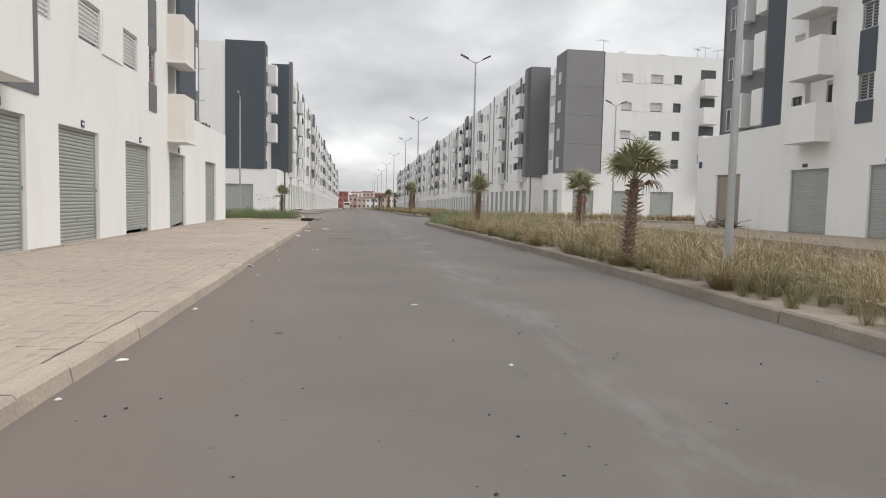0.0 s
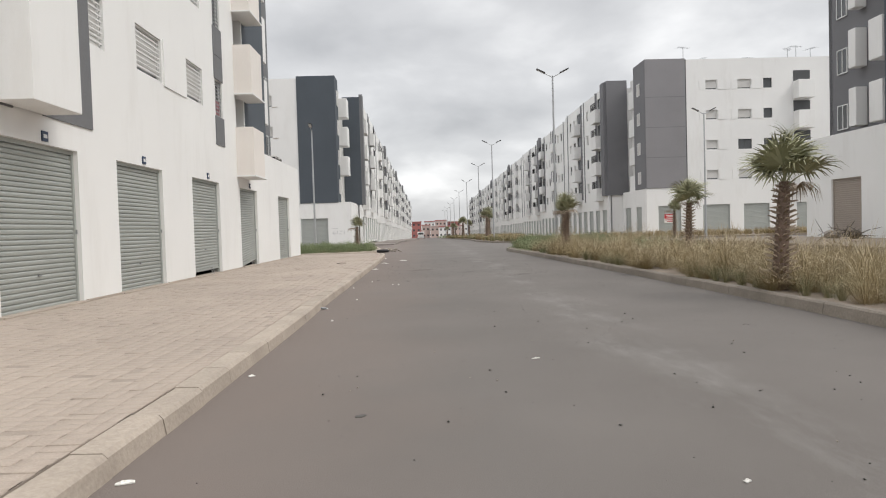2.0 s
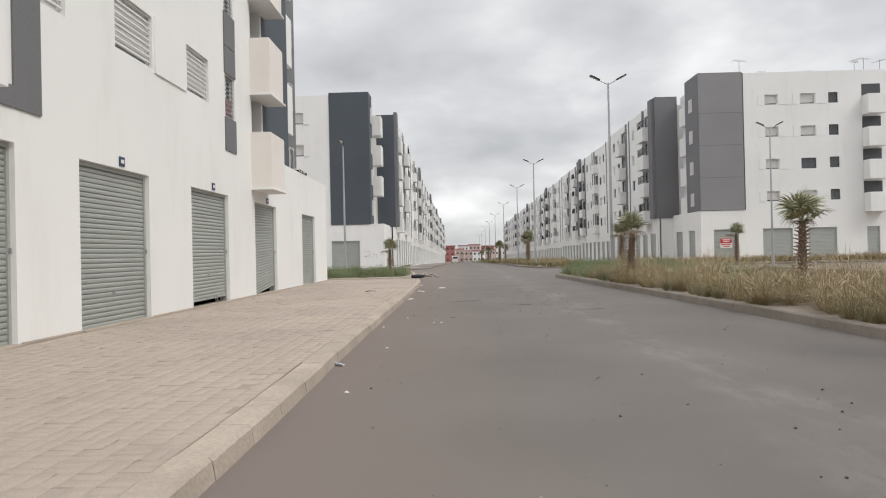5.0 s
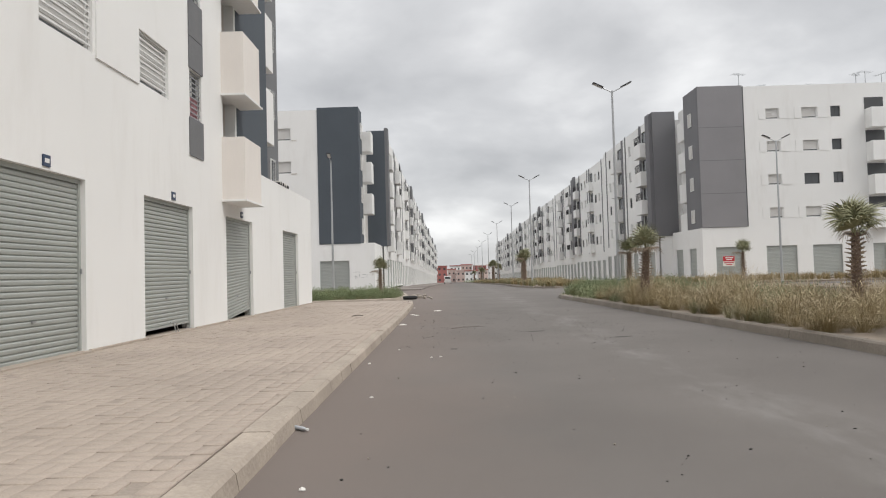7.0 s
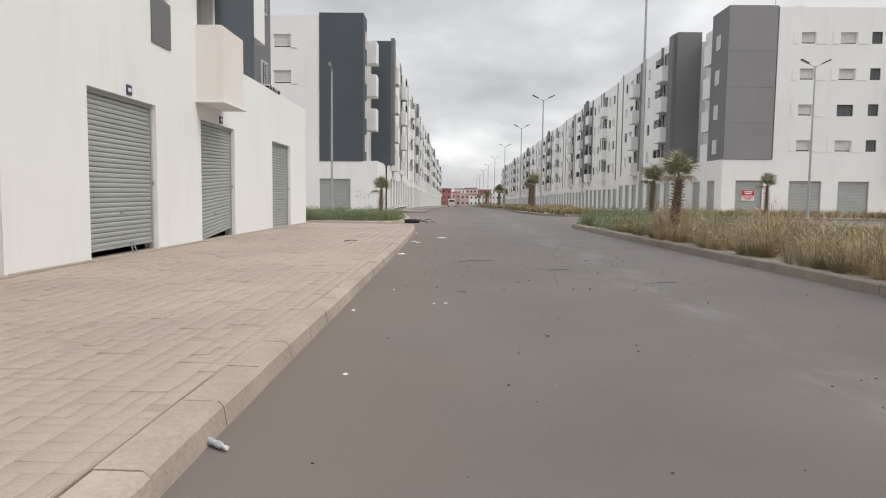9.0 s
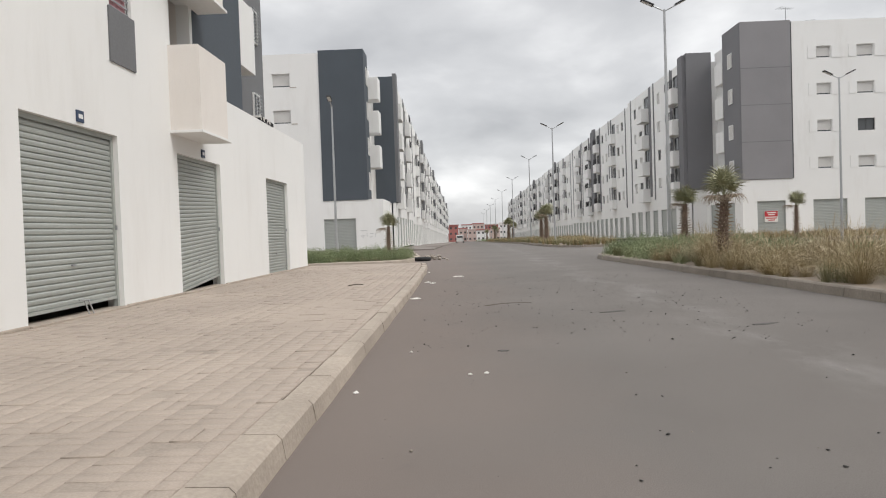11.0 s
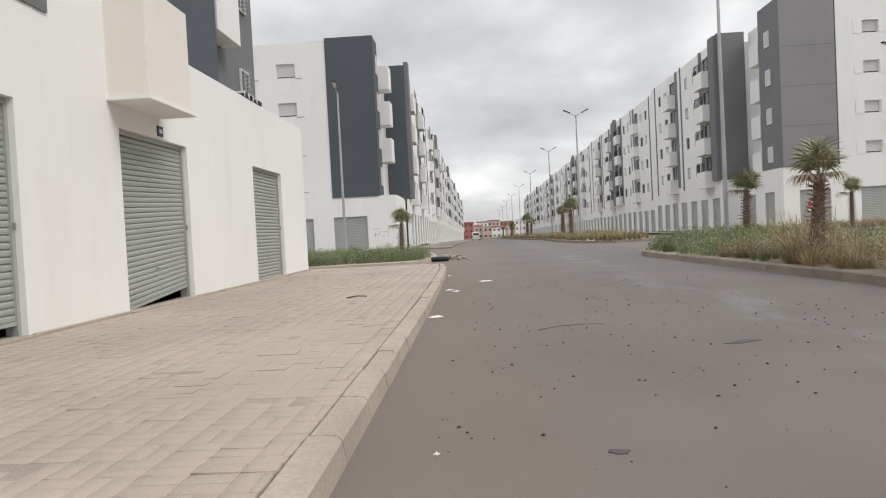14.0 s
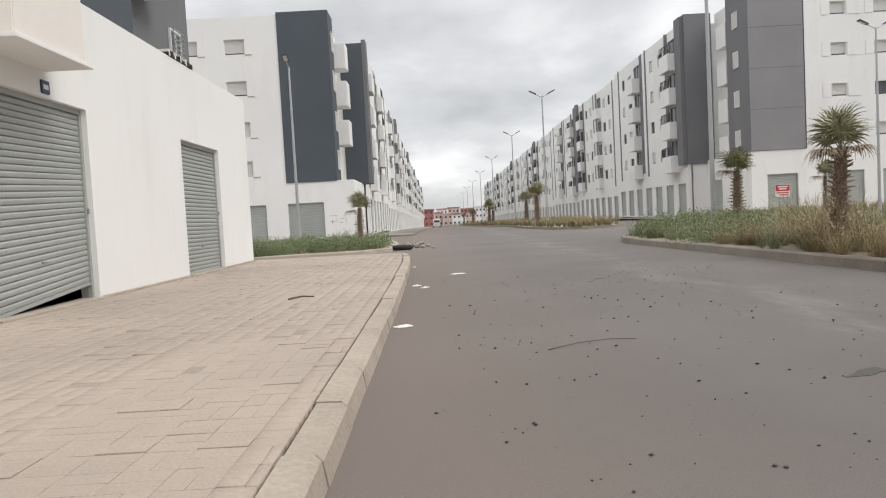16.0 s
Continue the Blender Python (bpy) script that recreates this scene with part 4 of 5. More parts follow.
blades("far_grass", far_roots, 40, (0.45, 0.85), (0.018, 0.03), (0.15, 0.85), STRAW, "dry grass on the far central strip", "grass")
blades("far_olive_grass", tufts(MEDIAN_FAR, 0.9, 0.10, (0.7, 1.1), 0.3, lambda x, y: y < 190), 40, (0.4, 0.8), (0.018, 0.03), (0.15, 0.85), OLIVE, "olive grass on the far central strip", "grass")
bed_roots = tufts(BED_RIGHT, 3.0, 0.12, (0.8, 1.15), 0.2)
blades("bed_grass", bed_roots, 44, (0.45, 0.8), (0.014, 0.024), (0.15, 0.85), STRAW, "dry brownish grass in the far planting bed", "grass")


def shrubs(name, centres, mat, label, leaves=900):
    """Low leafy shrubs: each a crowd of small leaves on an uneven mound."""
    c = np.repeat(centres, leaves, axis=0)
    n = len(c)
    az, el = RNG.uniform(0, math.tau, n), np.arccos(RNG.uniform(0, 1, n))
    rad = (RNG.uniform(0.35, 1.0, n) ** 0.5) * c[:, 3] * (1 + 0.25 * np.sin(az * 3 + c[:, 0] * 7))
    p = c[:, :3] + np.c_[np.cos(az) * np.sin(el), np.sin(az) * np.sin(el), 1.15 * np.cos(el)] * rad[:, None]
    a = RNG.normal(size=(n, 3))
    a /= np.linalg.norm(a, axis=1)[:, None]
    a[:, 2] = np.abs(a[:, 2]) + 0.25
    b = np.cross(a, RNG.normal(size=(n, 3)))
    b /= np.linalg.norm(b, axis=1)[:, None]
    l, w = RNG.uniform(0.035, 0.085, n)[:, None], RNG.uniform(0.006, 0.014, n)[:, None]
    v = np.stack([p, p + a * l * 0.5 + b * w, p + a * l, p + a * l * 0.5 - b * w], 1).reshape(-1, 3)
    i = np.arange(n)[:, None] * 4
    return tagged(new(name, raw_mesh(name, v, i + np.arange(4), np.zeros((0, 3), int), mat)), label, "shrub", kind="stuff")


g = tufts(near_median, 2.6, 0.12, (0.46, 0.70), 0.5, lambda x, y: GREEN_FROM(x, y))
shrubs("green_shrubs", g, SHRUB, "grey-green low shrubs at the tip of the central strip")
blades("green_grass", tufts(near_median, 5.0, 0.16, (0.7, 1.05), 0.36, lambda x, y: GREEN_FROM(x, y)), 60, (0.35, 0.68), (0.004, 0.008), (0.1, 1.0), GREENGRASS, "green grass at the tip of the central strip", "grass")
g = tufts(ISLAND, 1.7, 0.10, (0.36, 0.56), 0.5, lambda x, y: y < 50)
g = np.concatenate([g, np.array([(-3.95, 45.1, 0.1, 0.55), (-4.5, 44.75, 0.1, 0.5), (-5.0, 45.2, 0.1, 0.62), (-5.7, 44.6, 0.1, 0.5), (-6.4, 45.0, 0.1, 0.55), (-7.3, 44.4, 0.1, 0.48), (-8.2, 44.6, 0.1, 0.55), (-3.8, 46.2, 0.1, 0.6)])])
shrubs("island_shrubs", g, SHRUB, "grey-green low shrubs on the corner island")
blades("island_grass", tufts(ISLAND, 4.0, 0.10, (0.6, 1.0), 0.4, lambda x, y: y < 50), 24, (0.22, 0.45), (0.006, 0.012), (0.1, 1.0), OLIVE, "olive grass on the corner island", "grass")
g = tufts([(4.9, 150), (10.7, 150), (10.7, 300), (4.9, 300)], 0.22, 0.1, (0.5, 0.9))
shrubs("far_shrubs", g, SHRUB, "dark low shrubs far along the central strip", 200)


def frond_mesh(seed, mat, reach=0.72, droop=0.3):
    """A fan leaf: a curved stalk and a pleated palmate blade of narrow fingers with drooping tips; grows along +x."""
    r = random.Random(seed)
    bm = bmesh.new()
    stalk = 0.42
    pts = [Vector((stalk * s, 0, 0.10 * math.sin(s * 1.6))) for s in (0, 0.33, 0.66, 1)]
    for p, q, a, b in zip(pts, pts[1:], (0.018, 0.015, 0.012), (0.015, 0.012, 0.010)):
        tube(bm, p, q, a, b, 5)
    hub = pts[-1]
    n = 32
    for k in range(n):
        th = radians(-128 + 256 * k / (n - 1)) + r.uniform(-0.03, 0.03)
        L = reach * (0.72 + 0.28 * math.cos(th * 0.6)) * r.uniform(0.86, 1.05)
        d = Vector((math.cos(th), math.sin(th), 0.0))
        s = Vector((-math.sin(th), math.cos(th), 0.0))
        fold = 0.02 if k % 2 else -0.02
        rows = []
        for t, w in ((0.05, 0.010), (0.35, 0.030), (0.60, 0.024), (0.82, 0.011), (1.0, 0.002)):
            z = 0.12 * math.sin(t * 2.2) + fold * min(1, t * 2) - droop * L * max(0, t - 0.5) ** 2 * r.uniform(1.5, 3.5)
            c = hub + d * (L * t * (1 - 0.12 * max(0, t - 0.5))) + Vector((0, 0, z))
            rows.append((bm.verts.new(c - s * w), bm.verts.new(c + s * w)))
        for a, b in zip(rows, rows[1:]):
            bm.faces.new((a[0], a[1], b[1], b[0]))
    me = bpy.data.meshes.new("frond")
    bm.to_mesh(me)
    bm.free()
    me.materials.append(mat)
    return me


FRONDS = [frond_mesh(k, FROND) for k in range(4)] + [frond_mesh(9, DRYFROND, 0.62, 0.8)]


def palm(x, y, z, height, girth, crown, seed, n=24, lean=0.0, dry=1):
    """A young fan palm: a thick trunk bristling with cut leaf stubs, and a crown of fan leaves."""
    r = random.Random(seed)
    t = thing("palm_tree", x, y, z, "young fan palm with a stubbly trunk and green fan leaves", "palm tree", "street palms")
    bm = bmesh.new()
    rings, m = [], 14
    for k in range(13):
        s = k / 12
        rad = girth * (1.15 - 0.45 * s) * (1 + 0.05 * math.sin(k * 2.1))
        rings.append([bm.verts.new((x + lean * s + rad * math.cos(j * math.tau / m) * (1 + 0.06 * r.uniform(-1, 1)), y + rad * math.sin(j * math.tau / m) * (1 + 0.06 * r.uniform(-1, 1)), z - 0.05 + (height + 0.05) * s)) for j in range(m)])
    for a, b in zip(rings, rings[1:]):
        for j in range(m):
            bm.faces.new((a[j], a[(j + 1) % m], b[(j + 1) % m], b[j]))
    bm.faces.new(rings[0][::-1])
    bm.faces.new(rings[-1])
    part("trunk", bm, BARK, t)
    bm = bmesh.new()
    k, rows = 0, int(height / 0.095)
    for i in range(rows):
        s = i / rows
        for j in range(8):
            az = j * math.tau / 8 + i * 0.37 + r.uniform(-0.1, 0.1)
            rad = girth * (1.12 - 0.45 * s)
            L = r.uniform(0.10, 0.21) * (1.2 - 0.5 * s)
            d = Vector((math.cos(az), math.sin(az), 0))
            p = Vector((x + lean * s, y, z + height * s)) + d * (rad - 0.02)
            q = p + d * L + Vector((0, 0, L * r.uniform(0.1, 0.6)))
            w = Vector((-d.y, d.x, 0)) * 0.030
            a = [bm.verts.new(v) for v in (p - w, p + w, p + Vector((0, 0, 0.05)), q - w * 0.45, q + w * 0.45, q + Vector((0, 0, 0.018)))]
            for f in ((0, 1, 4, 3), (1, 2, 5, 4), (2, 0, 3, 5), (3, 4, 5)):
                bm.faces.new([a[c] for c in f])
    tagged(part("stub_coat", bm, DRYFROND, t, "brown cut leaf stubs"), kind="stuff")
    top = Vector((lean, 0, height))
    for k in range(n):
        s = k / (n - 1)
        pitch = -78 + 58 * s + r.uniform(-8, 8)
        ob = new("frond", FRONDS[r.randrange(4)])
        ob.parent = t
        ob.matrix_local = Matrix.Translation(top + Vector((0, 0, -0.12 * s))) @ pose(0, 0, 0, 0, 0, k * 137.5 + r.uniform(-15, 15)) @ pose(0, 0, 0, r.uniform(-25, 25), pitch, 0) @ Matrix.Scale(crown * r.uniform(0.85, 1.1), 4)
    for k in range(dry):
        ob = tagged(new("dry_frond", FRONDS[4]), "dry brown hanging fan leaf")
        ob.parent = t
        ob.matrix_local = Matrix.Translation(top + Vector((0, 0, -0.18))) @ pose(0, 0, 0, 0, 0, k * 97 + seed * 31) @ pose(0, 0, 0, 0, r.uniform(-12, 8), 0) @ Matrix.Scale(crown * 0.9, 4)
    return t


palm(6.12, 15.1, 0.15, 1.93, 0.13, 0.95, 1, 11, 0.12)
palm(8.25, 24.6, 0.15, 1.86, 0.115, 0.85, 2, 9, 0.05)
palm(6.08, 33.3, 0.15, 1.92, 0.15, 0.86, 3, 10, 0.12, dry=3)
palm(7.58, 40.9, 0.15, 1.95, 0.12, 0.85, 4, 9, 0.05)
palm(20.3, 57.9, 0.12, 2.2, 0.12, 1.0, 5, 9)
palm(-4.74, 47.6, 0.10, 1.6, 0.10, 0.76, 6, 7, 0.04)
palm(6.05, 71.0, 0.12, 2.3, 0.17, 1.15, 7, 10)
for k, (x, y) in enumerate(((8.5, 95), (6.2, 118), (8.6, 140), (6.4, 165), (8.0, 190), (6.5, 215))):
    palm(x, y, 0.1 + ground_z(y), 2.6, 0.22, 1.15, 20 + k, 13)


# ---- street lamps ----
def street_lamp(height, arms, label):
    t = thing("street_lamp", 0, 0, 0, label, "street lamp", "street lamps")
    bm = bmesh.new()
    tube(bm, (0, 0, 0.02), (0, 0, height), 0.085, 0.045, 12)
    part("pole", bm, STEEL, t)
    bm = bmesh.new()
    tube(bm, (0, 0, 0.02), (0, 0, 0.9), 0.105, 0.10, 12)
    part("sleeve", bm, STEEL, t)
    part("base_plate", boxes((-0.2, 0.2, -0.2, 0.2, 0.0, 0.025), bevel=0.004), STEEL, t)
    for a in arms:
        d = Vector((math.cos(radians(a)), math.sin(radians(a)), 0))
        bm = bmesh.new()
        tube(bm, Vector((0, 0, height - 0.08)), d * 0.5 + Vector((0, 0, height + 0.17)), 0.03, 0.025, 8)
        arm = part("arm", bm, STEEL, t)
        bm = bmesh.new()
        m = Matrix.Translation(d * 0.44 + Vector((0, 0, height + 0.15))) @ pose(0, 0, 0, 0, 0, a) @ pose(0, 0, 0, 0, -26, 0)
        box(bm, 0.0, 0.56, -0.13, 0.13, -0.02, 0.045, m=m, bevel=0.015)
        head = part("lamp_head", bm, BLACK, arm, "flat dark lamp head")
        part("lens", boxes((0.07, 0.5, -0.1, 0.1, -0.028, -0.0205), m=m), WFRAME, head)
    return t


lamp = street_lamp(9.95, (0, 180), "tall galvanised street lamp with two flat heads")
lamp.matrix_basis = pose(7.46, 42.3, 0.15)
for x, y, z in ((7.45, 13.3, 0.15), (6.6, 69.8, -0.35), (7.2, 94.5, -0.2), (7.2, 121, -0.5), (7.2, 148, -0.8), (7.2, 175, -1.1), (7.2, 202, -1.4), (7.2, 230, -1.8), (7.2, 258, -2.1)):
    copy_thing(lamp, pose(x, y, z))
copy_thing(lamp, pose(22.15, 56.1, 0.0))
single = street_lamp(9.1, (270,), "tall galvanised street lamp with one flat head")
single.matrix_basis = pose(-8.67, 54.9, 0.095)


# ---- the far end of the street ----
BRICK = material("red_render", (0.38, 0.15, 0.135), 0.85, spread=0.12, scale=3, fine=10, bump=0.1)
PINK = material("pale_pink_render", (0.58, 0.46, 0.42), 0.85, spread=0.1, scale=3, fine=10, bump=0.1)


def far_house(x0, x1, y, h, mat, label, roof=None):
    zg = ground_z(y) - 0.1
    b = thing("far_building", (x0 + x1) / 2, y, zg, label, "building", "far buildings")
    m = facing(180, 0, y)
    n, fl = max(2, int((x1 - x0) / 1.7)), max(2, int(h / 2.5))
    wins = []
    for i in range(n):
        for k in range(fl):
            wins.append((-x1 + (x1 - x0) * (i + 0.3) / n, zg + 1.0 + k * h / fl, (x1 - x0) / n * 0.42, 1.0))
    part("wall", wall_sheet(-x1, -x0, zg, zg + h, 0.3, [window_hole(*w) for w in wins], m), mat, b)
    part("core", boxes((x0, x1, y + 0.4, y + 9, zg, zg + h - 0.2)), mat, b)
    part("roof", boxes((x0 - 0.3, x1 + 0.3, y - 0.3, y + 9, zg + h, zg + h + 0.5)), roof or mat, b)
    for w in wins:
        window(b, m, *w, style="dark")
    return b


far_house(-7.5, -2.6, 345, 8.2, BRICK, "red four-storey building at the street's end")
far_house(-2.4, 2.0, 372, 7.0, PINK, "pale pink building with a red roof edge", BRICK)
far_house(2.3, 7.0, 366, 6.2, PINK, "low pink building at the street's end")
far_house(6.6, 13.0, 352, 5.6, WHITE, "white building with dark windows at the street's end", BRICK)
far_house(13.4, 18.5, 358, 6.2, PINK, "pale pink building at the street's end", BRICK)
far_house(18.8, 26.0, 364, 9.0, WHITE, "white block of flats at the street's end")
far_house(-26, -8.2, 362, 11.0, WHITE, "white building at the street's end")
far_house(-1.0, 5.0, 396, 9.2, WHITE, "white building behind the others", BRICK)
far_house(5.6, 12.0, 404, 9.8, PINK, "pink building behind the others", BRICK)
far_house(12.6, 20.0, 398, 9.0, BRICK, "red building behind the others", PINK)
far_house(26, 48, 362, 13.0, WHITE, "white building behind the row of flats")


# ---- small things on the road and pavement ----
PAPER = material("dirty_white_paper", (0.74, 0.72, 0.68), 0.8, spread=0.15, scale=0.1, fine=30, bump=0.2)
CLOUDED = material("clouded_plastic", (0.42, 0.44, 0.47), 0.35, spread=0.25, scale=0.05, fine=30, bump=0.3)
STONE = material("dark_stone", (0.07, 0.065, 0.06), 0.9, spread=0.3, scale=0.05, fine=80, bump=0.5, per_piece=0.4, island=True)
RUBBLE = material("pale_rubble", (0.34, 0.30, 0.26), 0.95, spread=0.25, scale=0.2, fine=30, bump=0.6)
TWIG = material("dry_twig", (0.11, 0.09, 0.07), 0.9, spread=0.25, scale=0.1, fine=40, bump=0.3)
RUBBER = material("black_rubber", (0.025, 0.025, 0.026), 0.85, spread=0.2, scale=0.2, fine=30, bump=0.3)
REDSIGN = material("red_banner", (0.50, 0.03, 0.04), 0.6, spread=0.08, scale=0.5, fine=20, bump=0.05)
TAR = material("tar_patch", (0.082, 0.076, 0.072), 0.85, spread=0.2, scale=0.2, fine=60, bump=0.5)


def crumple(name, x, y, z, a, b, h, rot, seed, mat, label, category):
    """A crumpled scrap: a small uneven sheet with raised folds and thickness."""
    r = random.Random(seed)
    bm, n = bmesh.new(), 7
    m = pose(x, y, z, 0, 0, rot)
    g = []
    for lvl in (0, 1):
        rows = []
        for i in range(n):
            row = []
            for j in range(n):
                u, v = i / (n - 1) - 0.5, j / (n - 1) - 0.5
                edge = 1 - max(abs(u), abs(v)) * 1.6
                k = r.uniform(0.75, 1.1) if lvl == 0 else 1
                zz = h * max(0.05, edge + 0.6 * noise.noise((u * 5 + seed, v * 5, 0.3)))
                row.append([u * a * (1 + 0.25 * noise.noise((v * 4, seed, 1))), v * b * (1 + 0.25 * noise.noise((u * 4, seed, 2))), zz + (0.004 if lvl else 0.001)])
            rows.append(row)
        g.append(rows)
    vs = [[[bm.verts.new(m @ Vector((c[0], c[1], c[2] if lvl else min(c[2], 0.002)))) for c in row] for row in rows] for lvl, rows in enumerate(g)]
    for i in range(n - 1):
        for j in range(n - 1):
            for lv in vs:
                bm.faces.new((lv[i][j], lv[i + 1][j], lv[i + 1][j + 1], lv[i][j + 1]))
    for k in range(n - 1):
        for (p, q) in (((k, 0), (k + 1, 0)), ((k, n - 1), (k + 1, n - 1)), ((0, k), (0, k + 1)), ((n - 1, k), (n - 1, k + 1))):
            bm.faces.new((vs[0][p[0]][p[1]], vs[0][q[0]][q[1]], vs[1][q[0]][q[1]], vs[1][p[0]][p[1]]))
    return solo(name, bm, mat, label, category, smooth=False)


for k, (x, y, a, b, rot) in enumerate(((-1.95, 7.23, 0.13, 0.06, 20), (-2.0, 6.04, 0.06, 0.04, 70), (-1.95, 10.05, 0.08, 0.05, 40), (-1.70, 14.0, 0.05, 0.05, 10), (-2.04, 27.74, 0.24, 0.15, 30), (-2.02, 32.05, 0.20, 0.12, 5), (-1.87, 31.7, 0.20, 0.12, 60), (-1.23, 34.0, 0.38, 0.14, 15), (-2.2, 36.5, 0.16, 0.1, 80), (-1.06, 20.58, 0.045, 0.03, 10), (-0.91, 20.62, 0.055, 0.045, 50), (-2.0, 20.0, 0.055, 0.05, 33), (-1.68, 21.8, 0.04, 0.04, 60), (-1.63, 17.16, 0.05, 0.04, 20), (0.98, 10.45, 0.12, 0.02, 20), (1.55, 6.9, 0.05, 0.04, 35))):
    crumple("paper_scrap", x, y, 0.001, a * 0.8, b * 0.7, 0.012 + 0.1 * b, rot, k, PAPER, "crumpled dirty white paper scrap on the asphalt", "litter")


def bottle(x, y):
    t = thing("plastic_bottle", x, y, 0, "crushed pale plastic bottle lying by the kerb", "bottle")
    bm, rings, m = bmesh.new(), [], 12
    for s, r in ((0, 0.028), (0.01, 0.036), (0.06, 0.038), (0.10, 0.030), (0.15, 0.037), (0.20, 0.034), (0.235, 0.016), (0.25, 0.014)):
        rings.append([bm.verts.new((x + s * 0.56 - 0.07, y - s * 0.42 + 0.75 * r * math.cos(j * math.tau / m), 0.022 + 0.55 * r * math.sin(j * math.tau / m))) for j in range(m)])
    for a, b in zip(rings, rings[1:]):
        for j in range(m):
            bm.faces.new((a[j], a[(j + 1) % m], b[(j + 1) % m], b[j]))
    bm.faces.new(rings[0][::-1])
    bm.faces.new(rings[-1])
    part("shell", bm, CLOUDED, t, smooth=True)
    bm = bmesh.new()
    tube(bm, (x + 0.07, y - 0.105, 0.022), (x + 0.085, y - 0.1165, 0.022), 0.012, 0.012, 12)
    part("cap", bm, WFRAME, t)
    return t


bottle(-2.09, 15.72)


def pebble_field(name, n, size, mat, label, xr, yr, seed):
    """Loose grit and small stones lying on the asphalt."""
    rg = np.random.default_rng(seed)
    x, y = rg.uniform(*xr, n), rg.uniform(*yr, n)
    s = size[0] + (size[1] - size[0]) * rg.uniform(0, 1, n) ** 3
    oct_ = np.array([(1, 0, 0.35), (0.3, 0.95, 0.3), (-0.8, 0.5, 0.4), (-0.7, -0.7, 0.3), (0.4, -0.9, 0.35), (0, 0, 0.95), (0, 0, -0.1)])
    v = (oct_[None] * rg.uniform(0.65, 1.2, (n, 7, 3))) * s[:, None, None]
    a = rg.uniform(0, math.tau, n)
    c, sn = np.cos(a), np.sin(a)
    vx = v[:, :, 0] * c[:, None] - v[:, :, 1] * sn[:, None] + x[:, None]
    vy = v[:, :, 0] * sn[:, None] + v[:, :, 1] * c[:, None] + y[:, None]
    vz = v[:, :, 2] + 0.001
    tri = np.array([(k, (k + 1) % 5, 5) for k in range(5)] + [((k + 1) % 5, k, 6) for k in range(5)])
    t = (np.arange(n)[:, None, None] * 7 + tri[None]).reshape(-1, 3)
    me = raw_mesh(name, np.stack([vx, vy, vz], 2).reshape(-1, 3), np.zeros((0, 4), int), t, mat)
    return tagged(new(name, me), label, "gravel", kind="stuff")


pebble_field("loose_grit", 340, (0.005, 0.018), STONE, "dark loose grit and small stones on the asphalt", (-1.6, 4.8), (3.5, 22), 3)
pebble_field("loose_grit", 700, (0.005, 0.019), STONE, "dark loose grit and small stones on the asphalt", (-1.7, 3.6), (22, 33), 4)
pebble_field("pale_grit", 160, (0.004, 0.016), RUBBLE, "pale grit on the asphalt", (-1.7, 4.2), (3.5, 34), 5)


def stick(name, pts, r, label):
    bm = bmesh.new()
    for k, (p, q) in enumerate(zip(pts, pts[1:])):
        tube(bm, p, q, r * (1 - 0.15 * k), r * (0.85 - 0.15 * k), 6)
    return solo(name, bm, TWIG, label, "twig")


stick("twig", [(-0.73, 26.1, 0.008), (-0.45, 26.26, 0.02), (-0.15, 26.36, 0.02), (0.10, 26.38, 0.006)], 0.005, "thin dark dry twig lying on the asphalt")
stick("twig", [(-3.70, 29.63, 0.165), (-3.53, 29.74, 0.185), (-3.37, 29.75, 0.17)], 0.014, "short dark stick on the pavement")


def patch(x, y, a, b, rot, seed):
    bm = bmesh.new()
    m = pose(x, y, 0, 0, 0, rot)
    n = 22
    rim = [(1 + 0.8 * noise.noise((math.cos(k * math.tau / n) * 1.5, math.sin(k * math.tau / n) * 1.5, seed))) for k in range(n)]
    lo, hi = ([bm.verts.new(m @ Vector((a * f * r * math.cos(k * math.tau / n), b * f * r * math.sin(k * math.tau / n), z))) for k, r in enumerate(rim)] for z, f in ((-0.01, 1.0), (0.005, 0.93)))
    for k in range(n):
        bm.faces.new((lo[k], lo[(k + 1) % n], hi[(k + 1) % n], hi[k]))
    bm.faces.new(hi)
    return solo("tar_patch", bm, TAR, "small dark tar patch in the asphalt", "road patch", "structure")


for k, q in enumerate(((1.2, 24.85, 0.22, 0.05, 25), (-0.7, 21.75, 0.06, 0.04, 0), (-0.71, 8.47, 0.05, 0.04, 0), (2.69, 23.13, 0.22, 0.05, 20))):
    patch(*q, k * 1.7)


def rock(name, x, y, z, s, seed, mat, label, category, flat=0.7):
    bm = bmesh.new()
    bmesh.ops.create_icosphere(bm, subdivisions=2, radius=s)
    for v in bm.verts:
        v.co *= 1 + 0.45 * noise.noise(v.co * (1.7 / s) + Vector((seed, 0, 0)))
        v.co.z *= flat
    low = min(v.co.z for v in bm.verts)
    for v in bm.verts:
        v.co += Vector((x, y, z - low - 0.01))
    return solo(name, bm, mat, label, category)


for k, (x, y, s) in enumerate(((-2.75, 46.9, 0.16), (-2.45, 47.3, 0.13), (-2.2, 46.6, 0.10), (-2.0, 47.6, 0.09), (-2.6, 48.2, 0.18), (-2.9, 49.0, 0.14), (-2.3, 49.4, 0.12), (-1.8, 45.9, 0.07))):
    rock("rubble_block", x, y, 0, s, k * 3.3, RUBBLE, "pale broken rubble block on the road's edge", "rubble")


